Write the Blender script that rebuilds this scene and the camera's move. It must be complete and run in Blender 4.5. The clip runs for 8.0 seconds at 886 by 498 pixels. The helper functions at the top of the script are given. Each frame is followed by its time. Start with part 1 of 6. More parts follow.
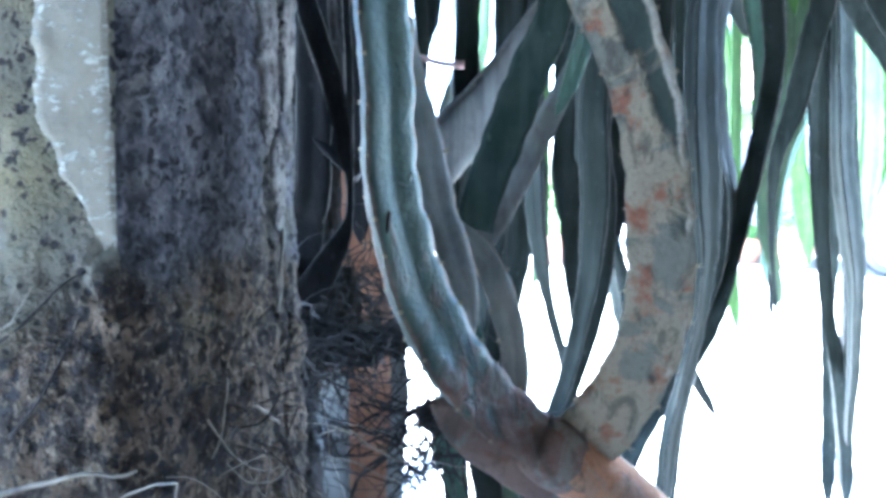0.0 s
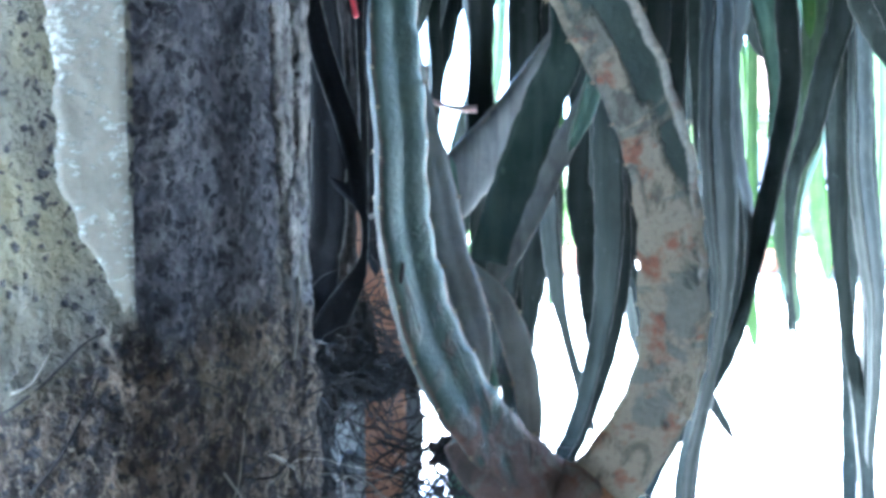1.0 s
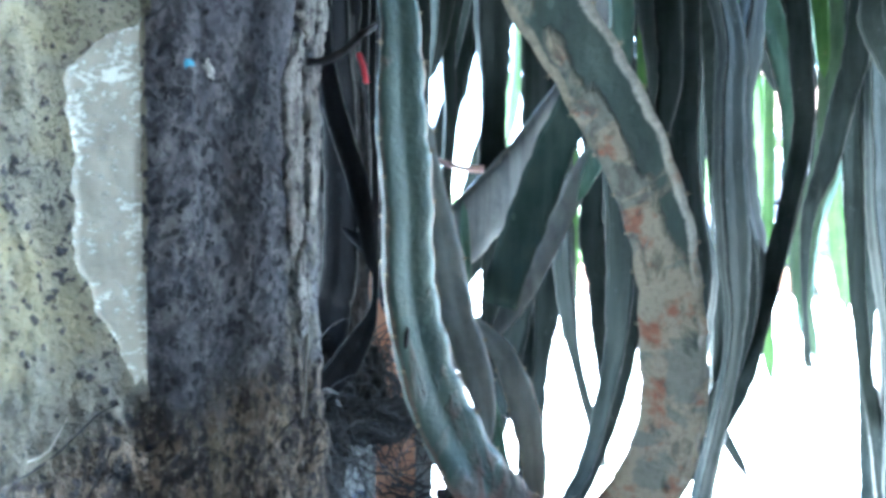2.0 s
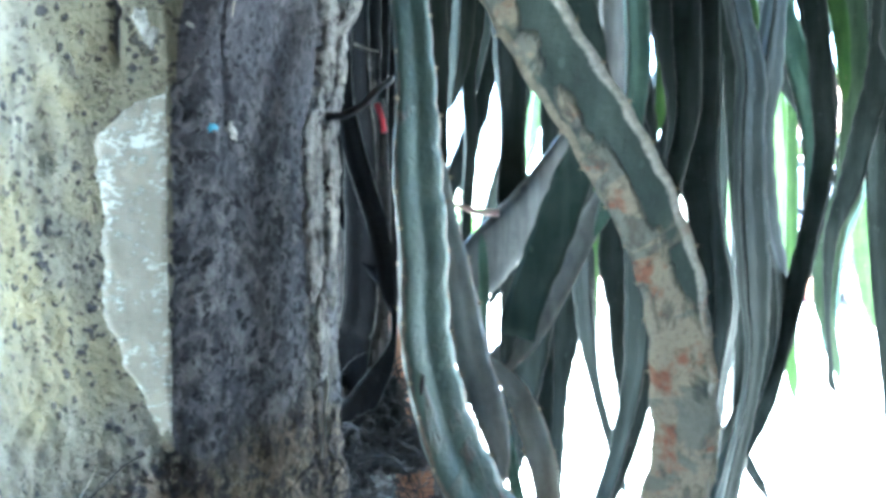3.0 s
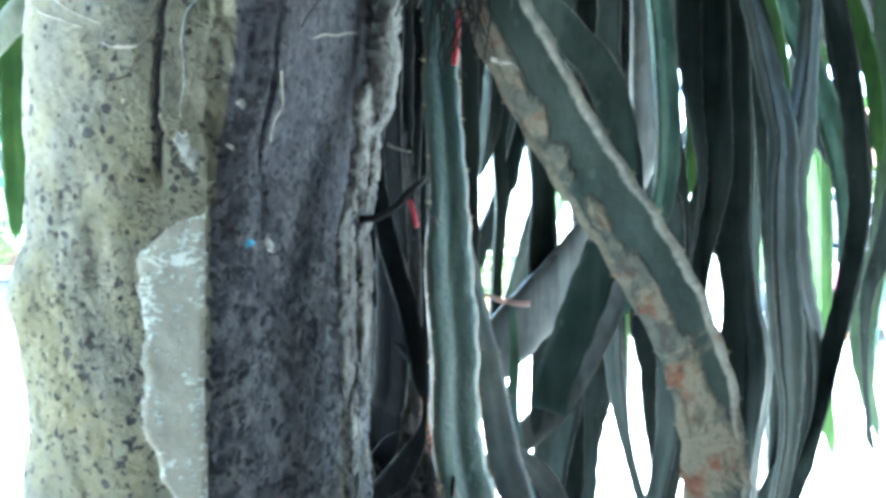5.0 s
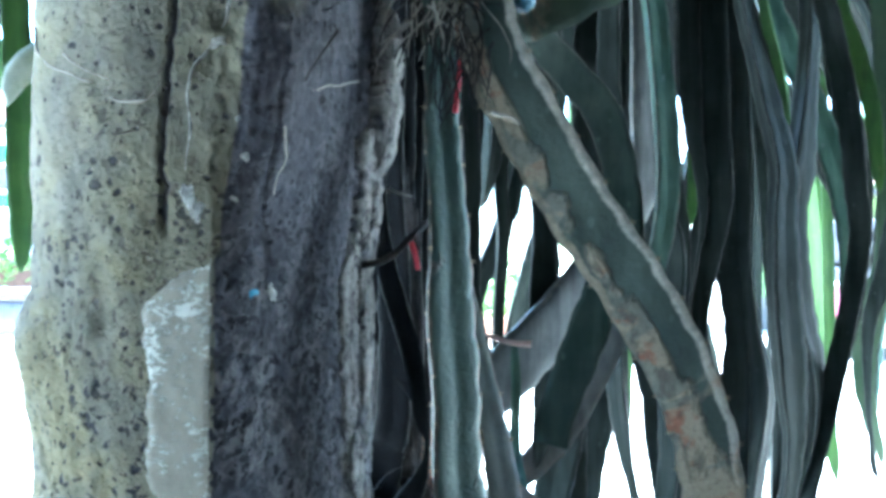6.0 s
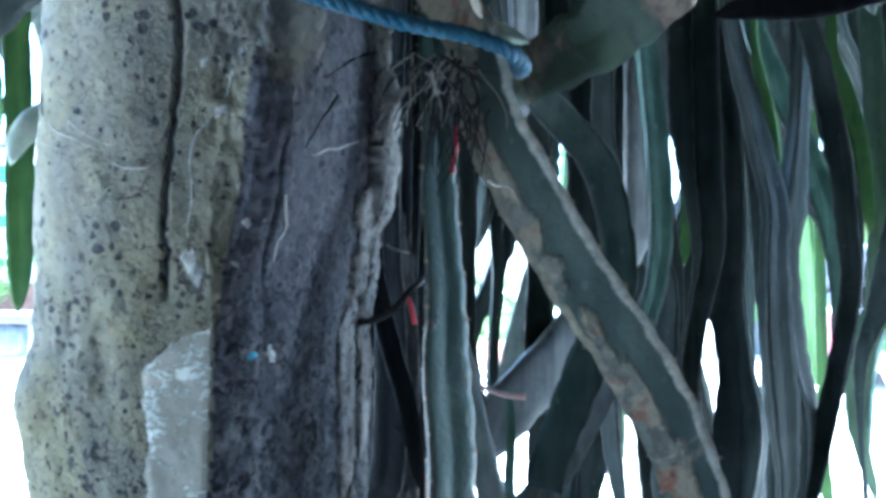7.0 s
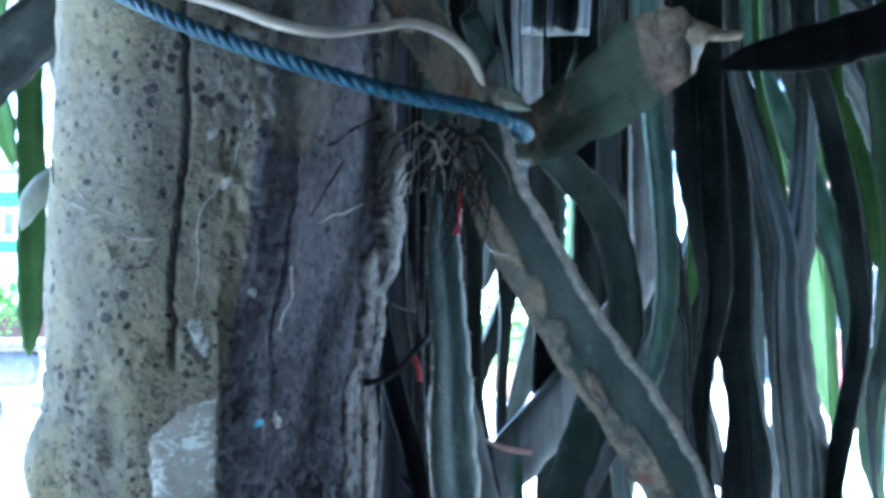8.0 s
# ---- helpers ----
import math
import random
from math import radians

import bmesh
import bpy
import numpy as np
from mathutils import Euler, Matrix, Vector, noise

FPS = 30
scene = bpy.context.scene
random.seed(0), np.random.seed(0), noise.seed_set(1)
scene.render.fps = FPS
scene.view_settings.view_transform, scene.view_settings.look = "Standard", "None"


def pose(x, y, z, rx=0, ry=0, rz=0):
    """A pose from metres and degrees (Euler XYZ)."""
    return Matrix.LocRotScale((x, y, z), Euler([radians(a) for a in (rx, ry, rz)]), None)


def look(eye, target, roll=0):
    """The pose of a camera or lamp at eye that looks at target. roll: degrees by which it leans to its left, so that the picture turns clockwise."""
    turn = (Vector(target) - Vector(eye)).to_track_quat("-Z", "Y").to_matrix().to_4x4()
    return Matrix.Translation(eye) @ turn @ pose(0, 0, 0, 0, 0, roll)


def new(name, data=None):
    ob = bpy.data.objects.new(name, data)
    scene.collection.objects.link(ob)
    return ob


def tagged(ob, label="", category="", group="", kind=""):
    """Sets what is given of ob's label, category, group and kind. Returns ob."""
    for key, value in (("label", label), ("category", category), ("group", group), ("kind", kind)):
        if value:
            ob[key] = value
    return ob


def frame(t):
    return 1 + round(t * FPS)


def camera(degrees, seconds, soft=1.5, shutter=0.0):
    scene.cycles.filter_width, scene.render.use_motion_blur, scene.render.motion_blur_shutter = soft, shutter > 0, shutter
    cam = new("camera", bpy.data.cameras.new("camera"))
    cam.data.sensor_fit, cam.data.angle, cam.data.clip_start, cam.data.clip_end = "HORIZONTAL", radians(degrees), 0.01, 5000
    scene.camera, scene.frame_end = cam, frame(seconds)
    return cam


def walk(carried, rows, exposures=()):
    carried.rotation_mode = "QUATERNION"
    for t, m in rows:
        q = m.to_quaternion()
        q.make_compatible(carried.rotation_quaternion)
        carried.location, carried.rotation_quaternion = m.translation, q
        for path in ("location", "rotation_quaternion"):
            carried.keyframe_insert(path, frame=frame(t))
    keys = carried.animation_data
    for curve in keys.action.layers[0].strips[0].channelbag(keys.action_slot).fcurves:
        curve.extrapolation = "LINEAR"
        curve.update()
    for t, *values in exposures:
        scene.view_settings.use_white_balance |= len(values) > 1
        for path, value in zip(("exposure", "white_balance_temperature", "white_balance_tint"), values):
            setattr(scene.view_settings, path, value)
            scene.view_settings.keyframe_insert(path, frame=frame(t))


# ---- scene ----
cam = camera(57.1, 8.0, soft=3.8)
METRES, EYE, TILT, LEAN, TURN = 0.25, 0.8, -4.0, 0.0, 0.0
ROWS = [
    (0.0, 0.0, 0.0, 0.0, 0.0, 0.0, -0.0),
    (0.5, 0.002, 0.0009, 0.0458, 0.78, -0.04, 0.15),
    (1.0, 0.0114, -0.021, 0.1143, 1.2, 0.6, 0.24),
    (1.5, 0.0313, -0.0538, 0.187, 1.73, 1.16, -0.09),
    (3.0, 0.0893, -0.1499, 0.3835, 4.35, 1.97, -0.35),
    (3.5, 0.0793, -0.1886, 0.4237, 4.79, 2.15, -0.43),
    (4.0, 0.0811, -0.1672, 0.4775, 5.52, 3.0, -0.04),
    (4.5, 0.0853, -0.1799, 0.5462, 6.27, 3.55, -0.59),
    (6.0, 0.0953, -0.2235, 0.6792, 6.66, 5.17, -0.59),
    (6.5, 0.1032, -0.2555, 0.7353, 6.47, 6.03, -0.58),
    (7.0, 0.0932, -0.2732, 0.7864, 6.24, 6.7, -0.84),
    (7.5, 0.0976, -0.2973, 0.8506, 6.45, 7.77, -0.58),
    (8.0, 0.1118, -0.3087, 0.9028, 6.96, 8.23, -0.64),
]
EXPOSURES = [(0.0, 5.5, 4850, 5), (1.5, 5.61, 4950, 1), (3.0, 5.8, 5200, -4), (3.5, 5.82, 5250, -5), (4.5, 5.68, 5250, -8), (6.0, 5.06, 4900, -5), (7.0, 4.83, 4620, 0), (8.0, 4.7, 4500, 1)]
walk(cam, [(t, pose(0, 0, EYE, TILT, LEAN, TURN) @ pose(METRES * x, METRES * y, METRES * z, 90 + pitch, roll, yaw)) for t, x, y, z, yaw, pitch, roll in ROWS], EXPOSURES)

# ---- daylight ----
SUN_UP, SUN_ROUND = 76.0, 20.0          # degrees; round: from straight ahead towards the right
world = bpy.data.worlds.new("sky")
scene.world = world
world.use_nodes = True
wn = world.node_tree
sky = wn.nodes.new("ShaderNodeTexSky")
sky.sky_type = "NISHITA"
sky.sun_disc = False
sky.sun_elevation, sky.sun_rotation = radians(SUN_UP), radians(SUN_ROUND)
sky.air_density, sky.dust_density = 1.0, 2.0
wn.nodes["Background"].inputs["Strength"].default_value = 0.11
wn.links.new(sky.outputs["Color"], wn.nodes["Background"].inputs["Color"])
sun = new("sun", bpy.data.lights.new("sun", "SUN"))
sun.data.energy, sun.data.angle, sun.data.color = 4.5, radians(0.5), (1.0, 0.95, 0.87)
su, sr = radians(SUN_UP), radians(SUN_ROUND)
sun.matrix_world = look((math.sin(sr) * math.cos(su) * 20, math.cos(sr) * math.cos(su) * 20, math.sin(su) * 20), (0, 0, 0))


# ---- materials ----
class Nodes:
    """Shorthand for building one material's node tree."""

    def __init__(self, name, rough=0.8, metal=0.0, spec=0.4):
        self.mat = bpy.data.materials.new(name)
        self.mat.use_nodes = True
        self.tree = self.mat.node_tree
        self.shader = self.tree.nodes["Principled BSDF"]
        self.shader.inputs["Roughness"].default_value = rough
        self.shader.inputs["Metallic"].default_value = metal
        self.shader.inputs["Specular IOR Level"].default_value = spec
        self.coord = self.tree.nodes.new("ShaderNodeTexCoord")

    def link(self, a, b):
        self.tree.links.new(a, b)
        return self

    def place(self, stretch=(1, 1, 1), which="Object"):
        m = self.tree.nodes.new("ShaderNodeMapping")
        m.inputs["Scale"].default_value = stretch
        self.link(self.coord.outputs[which], m.inputs["Vector"])
        return m.outputs["Vector"]

    def noise(self, scale, detail=4.0, rough=0.6, stretch=(1, 1, 1), distort=0.0):
        n = self.tree.nodes.new("ShaderNodeTexNoise")
        for key, v in (("Scale", scale), ("Detail", detail), ("Roughness", rough), ("Distortion", distort)):
            n.inputs[key].default_value = v
        self.link(self.place(stretch), n.inputs["Vector"])
        return n.outputs["Fac"]

    def cells(self, scale, stretch=(1, 1, 1)):
        n = self.tree.nodes.new("ShaderNodeTexVoronoi")
        n.inputs["Scale"].default_value = scale
        self.link(self.place(stretch), n.inputs["Vector"])
        return n.outputs["Distance"]

    def ramp(self, fac, low, high):
        """0 below low, 1 above high."""
        n = self.tree.nodes.new("ShaderNodeMapRange")
        n.inputs["From Min"].default_value, n.inputs["From Max"].default_value = low, high
        self.link(fac, n.inputs["Value"])
        return n.outputs["Result"]

    def value(self, name):
        n = self.tree.nodes.new("ShaderNodeAttribute")
        n.attribute_name = name
        return n.outputs["Fac"]

    def axis(self, which):
        n = self.tree.nodes.new("ShaderNodeSeparateXYZ")
        self.link(self.coord.outputs["Object"], n.inputs[0])
        return n.outputs[which]

    def chance(self):
        return self.tree.nodes.new("ShaderNodeObjectInfo").outputs["Random"]

    def calc(self, op, a, b):
        n = self.tree.nodes.new("ShaderNodeMath")
        n.operation = op
        for k, v in ((0, a), (1, b)):
            if isinstance(v, (int, float)):
                n.inputs[k].default_value = v
            else:
                self.link(v, n.inputs[k])
        return n.outputs[0]

    def mix(self, fac, a, b):
        n = self.tree.nodes.new("ShaderNodeMix")
        n.data_type = "RGBA"
        if isinstance(fac, (int, float)):
            n.inputs["Factor"].default_value = fac
        else:
            self.link(fac, n.inputs["Factor"])
        for key, v in ((6, a), (7, b)):
            if isinstance(v, tuple):
                n.inputs[key].default_value = (*v, 1)
            else:
                self.link(v, n.inputs[key])
        return n.outputs[2]

    def bump(self, height, metres=0.001, strength=1.0):
        n = self.tree.nodes.new("ShaderNodeBump")
        n.inputs["Distance"].default_value, n.inputs["Strength"].default_value = metres, strength
        self.link(height, n.inputs["Height"])
        self.link(n.outputs["Normal"], self.shader.inputs["Normal"])
        return self

    def done(self, colour, rough=None):
        self.link(colour, self.shader.inputs["Base Color"])
        if rough is not None:
            self.link(rough, self.shader.inputs["Roughness"])
        return self.mat


def plain(name, a, b, scale=30, rough=0.7, metal=0.0, bump=0.0005, stretch=(1, 1, 1)):
    n = Nodes(name, rough, metal)
    f = n.noise(scale, 5, 0.65, stretch)
    n.bump(f, bump)
    return n.done(n.mix(n.ramp(f, 0.35, 0.65), a, b))


def stem_material(name, dark, light, cork, cork_reach, blotch=0.0, flank=0.0, blotch_a=(0.34, 0.3, 0.21), blotch_b=(0.27, 0.15, 0.08), lichen=(0.3, 0.33, 0.28), gloss=0.35):
    """Waxy cactus skin; the margins of the ribs are corky; blotch: how much of the skin has turned to cork."""
    n = Nodes(name, 0.5, 0.0, gloss)
    big = n.noise(14, 4, 0.6)
    fine = n.noise(160, 4, 0.7)
    skin = n.mix(n.ramp(big, 0.35, 0.68), dark, light)
    skin = n.mix(n.ramp(n.chance(), 0.0, 4.0), skin, light)
    skin = n.mix(n.calc("MULTIPLY", n.ramp(fine, 0.5, 0.75), 0.25), skin, light)
    streak = n.noise(70, 4, 0.6, (1, 1, 0.12))
    skin = n.mix(n.calc("MULTIPLY", n.ramp(streak, 0.52, 0.68), 0.45), skin, tuple(0.5 * c for c in dark))
    # Highlight streaks along the stem, painted into the skin as paler colour.
    shine = n.noise(38, 3, 0.5, (1, 1, 0.06))
    skin = n.mix(n.calc("MULTIPLY", n.ramp(shine, 0.5, 0.66), 0.5), skin, tuple(1.4 * c + 0.003 for c in light))
    scar = n.ramp(n.calc("ADD", n.cells(55, (1, 1, 0.6)), n.calc("MULTIPLY", n.noise(25, 3, 0.6), 0.6)), 0.42, 0.36)
    skin = n.mix(n.calc("MULTIPLY", scar, 0.4), skin, tuple(min(0.2, 2.2 * c) for c in light))
    spots = n.ramp(n.noise(420, 2, 0.5), 0.66, 0.72)
    skin = n.mix(n.calc("MULTIPLY", spots, 0.6), skin, (0.03, 0.04, 0.03))
    rib = n.value("rib")
    edge = n.calc("ADD", rib, n.calc("MULTIPLY", n.calc("SUBTRACT", n.noise(70, 5, 0.7), 0.5), 0.5))
    edge = n.ramp(edge, cork_reach, cork_reach + 0.12)
    bark = n.mix(n.ramp(fine, 0.35, 0.65), cork, tuple(c * 0.55 for c in cork))
    if flank > 0:
        bark = n.mix(n.ramp(n.value("flank"), 0.02, 0.2), bark, n.mix(n.ramp(fine, 0.35, 0.65), blotch_a, tuple(c * 0.6 for c in blotch_a)))
    col = n.mix(edge, skin, bark)
    rough = n.mix(edge, (0.55, 0.55, 0.55), (0.85, 0.85, 0.85))
    if blotch > 0:
        b = n.noise(24, 6, 0.62, (1, 1, 0.55), 0.6)
        wood = n.mix(n.ramp(n.noise(45, 4, 0.6), 0.53, 0.65), blotch_a, blotch_b)
        wood = n.mix(n.ramp(n.noise(26, 4, 0.6, distort=0.8), 0.535, 0.575), wood, lichen)
        wood = n.mix(n.calc("MULTIPLY", n.ramp(n.noise(210, 4, 0.7), 0.52, 0.64), 0.35), wood, (0.09, 0.075, 0.055))
        wood = n.mix(n.calc("MULTIPLY", n.ramp(n.noise(46, 5, 0.7, (1, 1, 0.4), 1.2), 0.53, 0.6), 0.65), wood, (0.075, 0.07, 0.055))
        aged = n.value("age")
        m = n.ramp(n.calc("ADD", n.calc("ADD", b, n.calc("MULTIPLY", n.value("flank"), flank)), n.calc("MULTIPLY", aged, 0.55)), 0.95 - blotch, 1.06 - blotch)
        col = n.mix(m, col, wood)
        rough = n.mix(m, rough, (0.9, 0.9, 0.9))
        n.bump(n.calc("ADD", n.calc("MULTIPLY", m, n.calc("ADD", 0.5, n.calc("MULTIPLY", n.noise(75, 4, 0.65), 1.6))), n.calc("MULTIPLY", fine, 0.7)), 0.0022)
    else:
        n.bump(n.calc("ADD", fine, n.calc("MULTIPLY", edge, 1.0)), 0.0007)
    return n.done(col, rough)


STEM_GREEN = stem_material("cactus_skin", (0.03, 0.066, 0.046), (0.085, 0.135, 0.1), (0.25, 0.22, 0.18), 0.88, gloss=0.1)
STEM_GREY = stem_material("cactus_skin_grey", (0.075, 0.08, 0.079), (0.165, 0.166, 0.158), (0.26, 0.235, 0.2), 0.86, gloss=0.12)
STEM_TAN = stem_material("cactus_skin_tan", (0.1, 0.11, 0.107), (0.24, 0.25, 0.24), (0.3, 0.25, 0.2), 0.84)
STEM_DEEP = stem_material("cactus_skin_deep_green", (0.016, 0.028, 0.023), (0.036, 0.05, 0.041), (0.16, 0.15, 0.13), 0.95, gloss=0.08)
# Dark green lowered further: shade among the hanging stems is put into the colour.
STEM_DARK = stem_material("cactus_skin_shade_dark", (0.013, 0.016, 0.014), (0.03, 0.036, 0.032), (0.1, 0.1, 0.09), 0.95, gloss=0.04)
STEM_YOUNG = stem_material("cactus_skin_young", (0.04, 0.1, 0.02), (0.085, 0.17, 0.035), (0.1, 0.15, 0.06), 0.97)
# Near-black skin: the shade of enclosed stems is put into the colour.
STEM_SHADE_BLACK = stem_material("cactus_skin_shade_black", (0.005, 0.0055, 0.006), (0.011, 0.011, 0.012), (0.03, 0.026, 0.023), 0.95, gloss=0.05)
# Rib cork is paler than bark: sky light from the right is coloured in.
STEM_OLD = stem_material("cactus_skin_corky", (0.022, 0.036, 0.028), (0.052, 0.072, 0.057), (0.6, 0.58, 0.5), 0.6, 0.16, 0.48, (0.29, 0.255, 0.185), (0.24, 0.115, 0.07), (0.19, 0.19, 0.155))
STEM_MAIN = stem_material("cactus_skin_main", (0.027, 0.049, 0.038), (0.063, 0.096, 0.077), (0.16, 0.13, 0.1), 0.86, 0.28, 0.0, (0.15, 0.105, 0.085), (0.125, 0.07, 0.05), (0.16, 0.145, 0.125))
STEM_DULL = stem_material("cactus_skin_dull", (0.042, 0.078, 0.038), (0.085, 0.125, 0.068), (0.16, 0.15, 0.11), 0.97)
STEM_GLOSSY = stem_material("cactus_skin_glossy", (0.01, 0.016, 0.017), (0.022, 0.03, 0.03), (0.1, 0.1, 0.09), 0.97, gloss=0.55)
STEM_STUB = stem_material("cactus_skin_broken", (0.036, 0.038, 0.03), (0.055, 0.082, 0.045), (0.14, 0.13, 0.1), 0.97, 0.22, 0.0, (0.19, 0.145, 0.1), (0.13, 0.095, 0.075), (0.22, 0.18, 0.13))
# Reddish wood pushed to orange: sunlight on the base is put into the colour.
STEM_WOODY = stem_material("cactus_wood_sunlit", (0.07, 0.075, 0.06), (0.16, 0.15, 0.12), (0.3, 0.2, 0.14), 0.8, 0.5, 0.0, (0.36, 0.185, 0.1), (0.26, 0.11, 0.055), (0.3, 0.2, 0.135))


def post_material():
    n = Nodes("weathered_plaster", 0.92, 0.0, 0.2)
    big, mid, fine = n.noise(9, 5, 0.6), n.noise(38, 5, 0.65), n.noise(190, 4, 0.7)
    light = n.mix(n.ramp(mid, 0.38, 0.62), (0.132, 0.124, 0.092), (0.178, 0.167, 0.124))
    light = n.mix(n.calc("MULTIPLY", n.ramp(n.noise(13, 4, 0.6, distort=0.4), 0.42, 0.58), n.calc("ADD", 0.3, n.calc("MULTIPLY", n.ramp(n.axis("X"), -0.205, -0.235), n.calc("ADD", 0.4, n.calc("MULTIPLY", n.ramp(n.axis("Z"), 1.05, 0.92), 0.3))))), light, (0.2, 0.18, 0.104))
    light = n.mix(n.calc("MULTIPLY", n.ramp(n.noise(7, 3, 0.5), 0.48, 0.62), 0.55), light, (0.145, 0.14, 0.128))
    # Right-hand face: soot, moss and that side's shade share this darker colour.
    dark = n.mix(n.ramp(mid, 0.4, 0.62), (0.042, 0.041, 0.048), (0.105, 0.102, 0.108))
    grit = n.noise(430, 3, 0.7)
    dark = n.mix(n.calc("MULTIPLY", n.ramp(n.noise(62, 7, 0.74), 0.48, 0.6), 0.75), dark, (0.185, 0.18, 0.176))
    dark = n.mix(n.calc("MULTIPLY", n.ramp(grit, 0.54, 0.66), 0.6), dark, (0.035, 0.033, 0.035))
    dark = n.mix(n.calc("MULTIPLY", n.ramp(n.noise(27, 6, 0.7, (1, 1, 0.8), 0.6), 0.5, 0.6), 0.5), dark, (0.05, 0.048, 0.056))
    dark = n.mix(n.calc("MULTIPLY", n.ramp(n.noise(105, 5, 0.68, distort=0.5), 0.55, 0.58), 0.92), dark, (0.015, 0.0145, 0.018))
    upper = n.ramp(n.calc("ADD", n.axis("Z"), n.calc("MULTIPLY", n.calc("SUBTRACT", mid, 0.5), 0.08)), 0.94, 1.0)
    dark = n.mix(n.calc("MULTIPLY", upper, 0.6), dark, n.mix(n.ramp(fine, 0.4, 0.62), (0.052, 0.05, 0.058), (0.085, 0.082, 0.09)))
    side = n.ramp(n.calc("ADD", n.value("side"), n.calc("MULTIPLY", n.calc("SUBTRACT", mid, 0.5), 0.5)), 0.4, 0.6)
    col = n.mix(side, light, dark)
    # earth and moss climb from the foot
    low = n.calc("ADD", n.axis("Z"), n.calc("MULTIPLY", n.calc("SUBTRACT", n.calc("ADD", n.calc("MULTIPLY", big, 0.6), n.calc("MULTIPLY", mid, 0.4)), 0.5), 0.2))
    # on the open face the moss stays lower, with a slanting edge
    outer = n.ramp(n.axis("X"), -0.19, -0.27)
    damp = n.calc("MULTIPLY", n.ramp(low, 0.78, 0.7), 0.75)
    col = n.mix(damp, col, n.mix(n.ramp(fine, 0.42, 0.6), (0.045, 0.042, 0.033), (0.115, 0.108, 0.074)))
    foot = n.ramp(n.calc("ADD", low, n.calc("MULTIPLY", outer, 0.06)), 0.765, 0.745)
    soil = n.mix(n.ramp(mid, 0.42, 0.58), (0.032, 0.026, 0.023), (0.125, 0.096, 0.068))
    soil = n.mix(n.ramp(n.noise(17, 4, 0.6), 0.55, 0.7), soil, (0.15, 0.125, 0.075))
    soil = n.mix(n.calc("MULTIPLY", n.ramp(n.noise(240, 5, 0.75, (1, 1, 0.7)), 0.53, 0.6), 0.85), soil, (0.2, 0.17, 0.125))
    soil = n.mix(n.calc("MULTIPLY", n.ramp(n.noise(150, 6, 0.75, (1, 1, 0.6), 0.6), 0.51, 0.56), 0.9), soil, (0.014, 0.012, 0.012))
    col = n.mix(foot, col, soil)
    # black lichen specks in two sizes, in drifts
    high = n.ramp(n.axis("Z"), 1.0, 1.1)
    drift = n.ramp(n.noise(11, 3, 0.6), 0.36, 0.56)
    s1 = n.calc("MULTIPLY", n.ramp(n.noise(150, 2, 0.5, distort=0.4), 0.605, 0.63), n.calc("MULTIPLY", drift, n.calc("SUBTRACT", 1.0, n.calc("MULTIPLY", high, 0.7))))
    s2 = n.calc("MULTIPLY", n.ramp(n.calc("ADD", n.cells(230), n.calc("MULTIPLY", n.noise(30, 2, 0.6), 0.7)), 0.5, 0.4), n.calc("SUBTRACT", 0.8, n.calc("MULTIPLY", high, 0.55)))
    ragged = n.calc("ADD", n.cells(105), n.calc("MULTIPLY", n.calc("SUBTRACT", n.noise(260, 3, 0.6), 0.5), 0.5))
    blot = n.ramp(n.calc("ADD", ragged, n.calc("MULTIPLY", n.noise(26, 3, 0.6), 1.1)), 0.75, 0.69)
    s1 = n.calc("MAXIMUM", s1, n.calc("MULTIPLY", blot, 0.9))
    col = n.mix(n.calc("MAXIMUM", s1, s2), col, (0.028, 0.028, 0.03))
    # The long crack is coloured darker, its shadow put in along with dirt.
    col = n.mix(n.ramp(n.calc("ADD", n.value("crack_dark"), n.calc("MULTIPLY", n.calc("SUBTRACT", fine, 0.5), 0.8)), 0.35, 0.6), col, (0.085, 0.08, 0.08))
    n.bump(n.calc("ADD", n.calc("MULTIPLY", n.calc("ADD", n.calc("MULTIPLY", grit, 0.6), n.calc("ADD", fine, mid)), n.calc("SUBTRACT", 1.0, n.calc("MULTIPLY", upper, 0.5))), n.calc("MULTIPLY", s1, -0.5)), 0.005)
    return n.done(col)


POST_SKIN = post_material()


def cement_material():
    n = Nodes("smooth_cement", 0.8, 0.0, 0.3)
    mid, fine = n.noise(30, 5, 0.65), n.noise(260, 4, 0.75)
    col = n.mix(n.ramp(mid, 0.35, 0.65), (0.235, 0.22, 0.175), (0.31, 0.292, 0.235))
    near = n.calc("ADD", n.calc("MULTIPLY", n.value("rim"), 0.05), n.calc("MULTIPLY", n.calc("SUBTRACT", mid, 0.5), 0.35))
    chalk = n.ramp(n.calc("ADD", n.calc("ADD", n.noise(250, 5, 0.75, (0.6, 0.6, 1.2)), n.calc("MULTIPLY", n.calc("SUBTRACT", n.noise(42, 4, 0.6), 0.5), 0.5)), near), 0.55, 0.61)
    col = n.mix(n.calc("MULTIPLY", chalk, 0.85), col, (0.6, 0.62, 0.55))
    stain = n.ramp(n.noise(75, 4, 0.7, (1, 1, 0.4)), 0.6, 0.72)
    col = n.mix(n.calc("MULTIPLY", stain, 0.5), col, (0.13, 0.125, 0.09))
    n.bump(n.calc("ADD", fine, n.calc("MULTIPLY", chalk, 0.6)), 0.0008)
    return n.done(col)


CEMENT = cement_material()


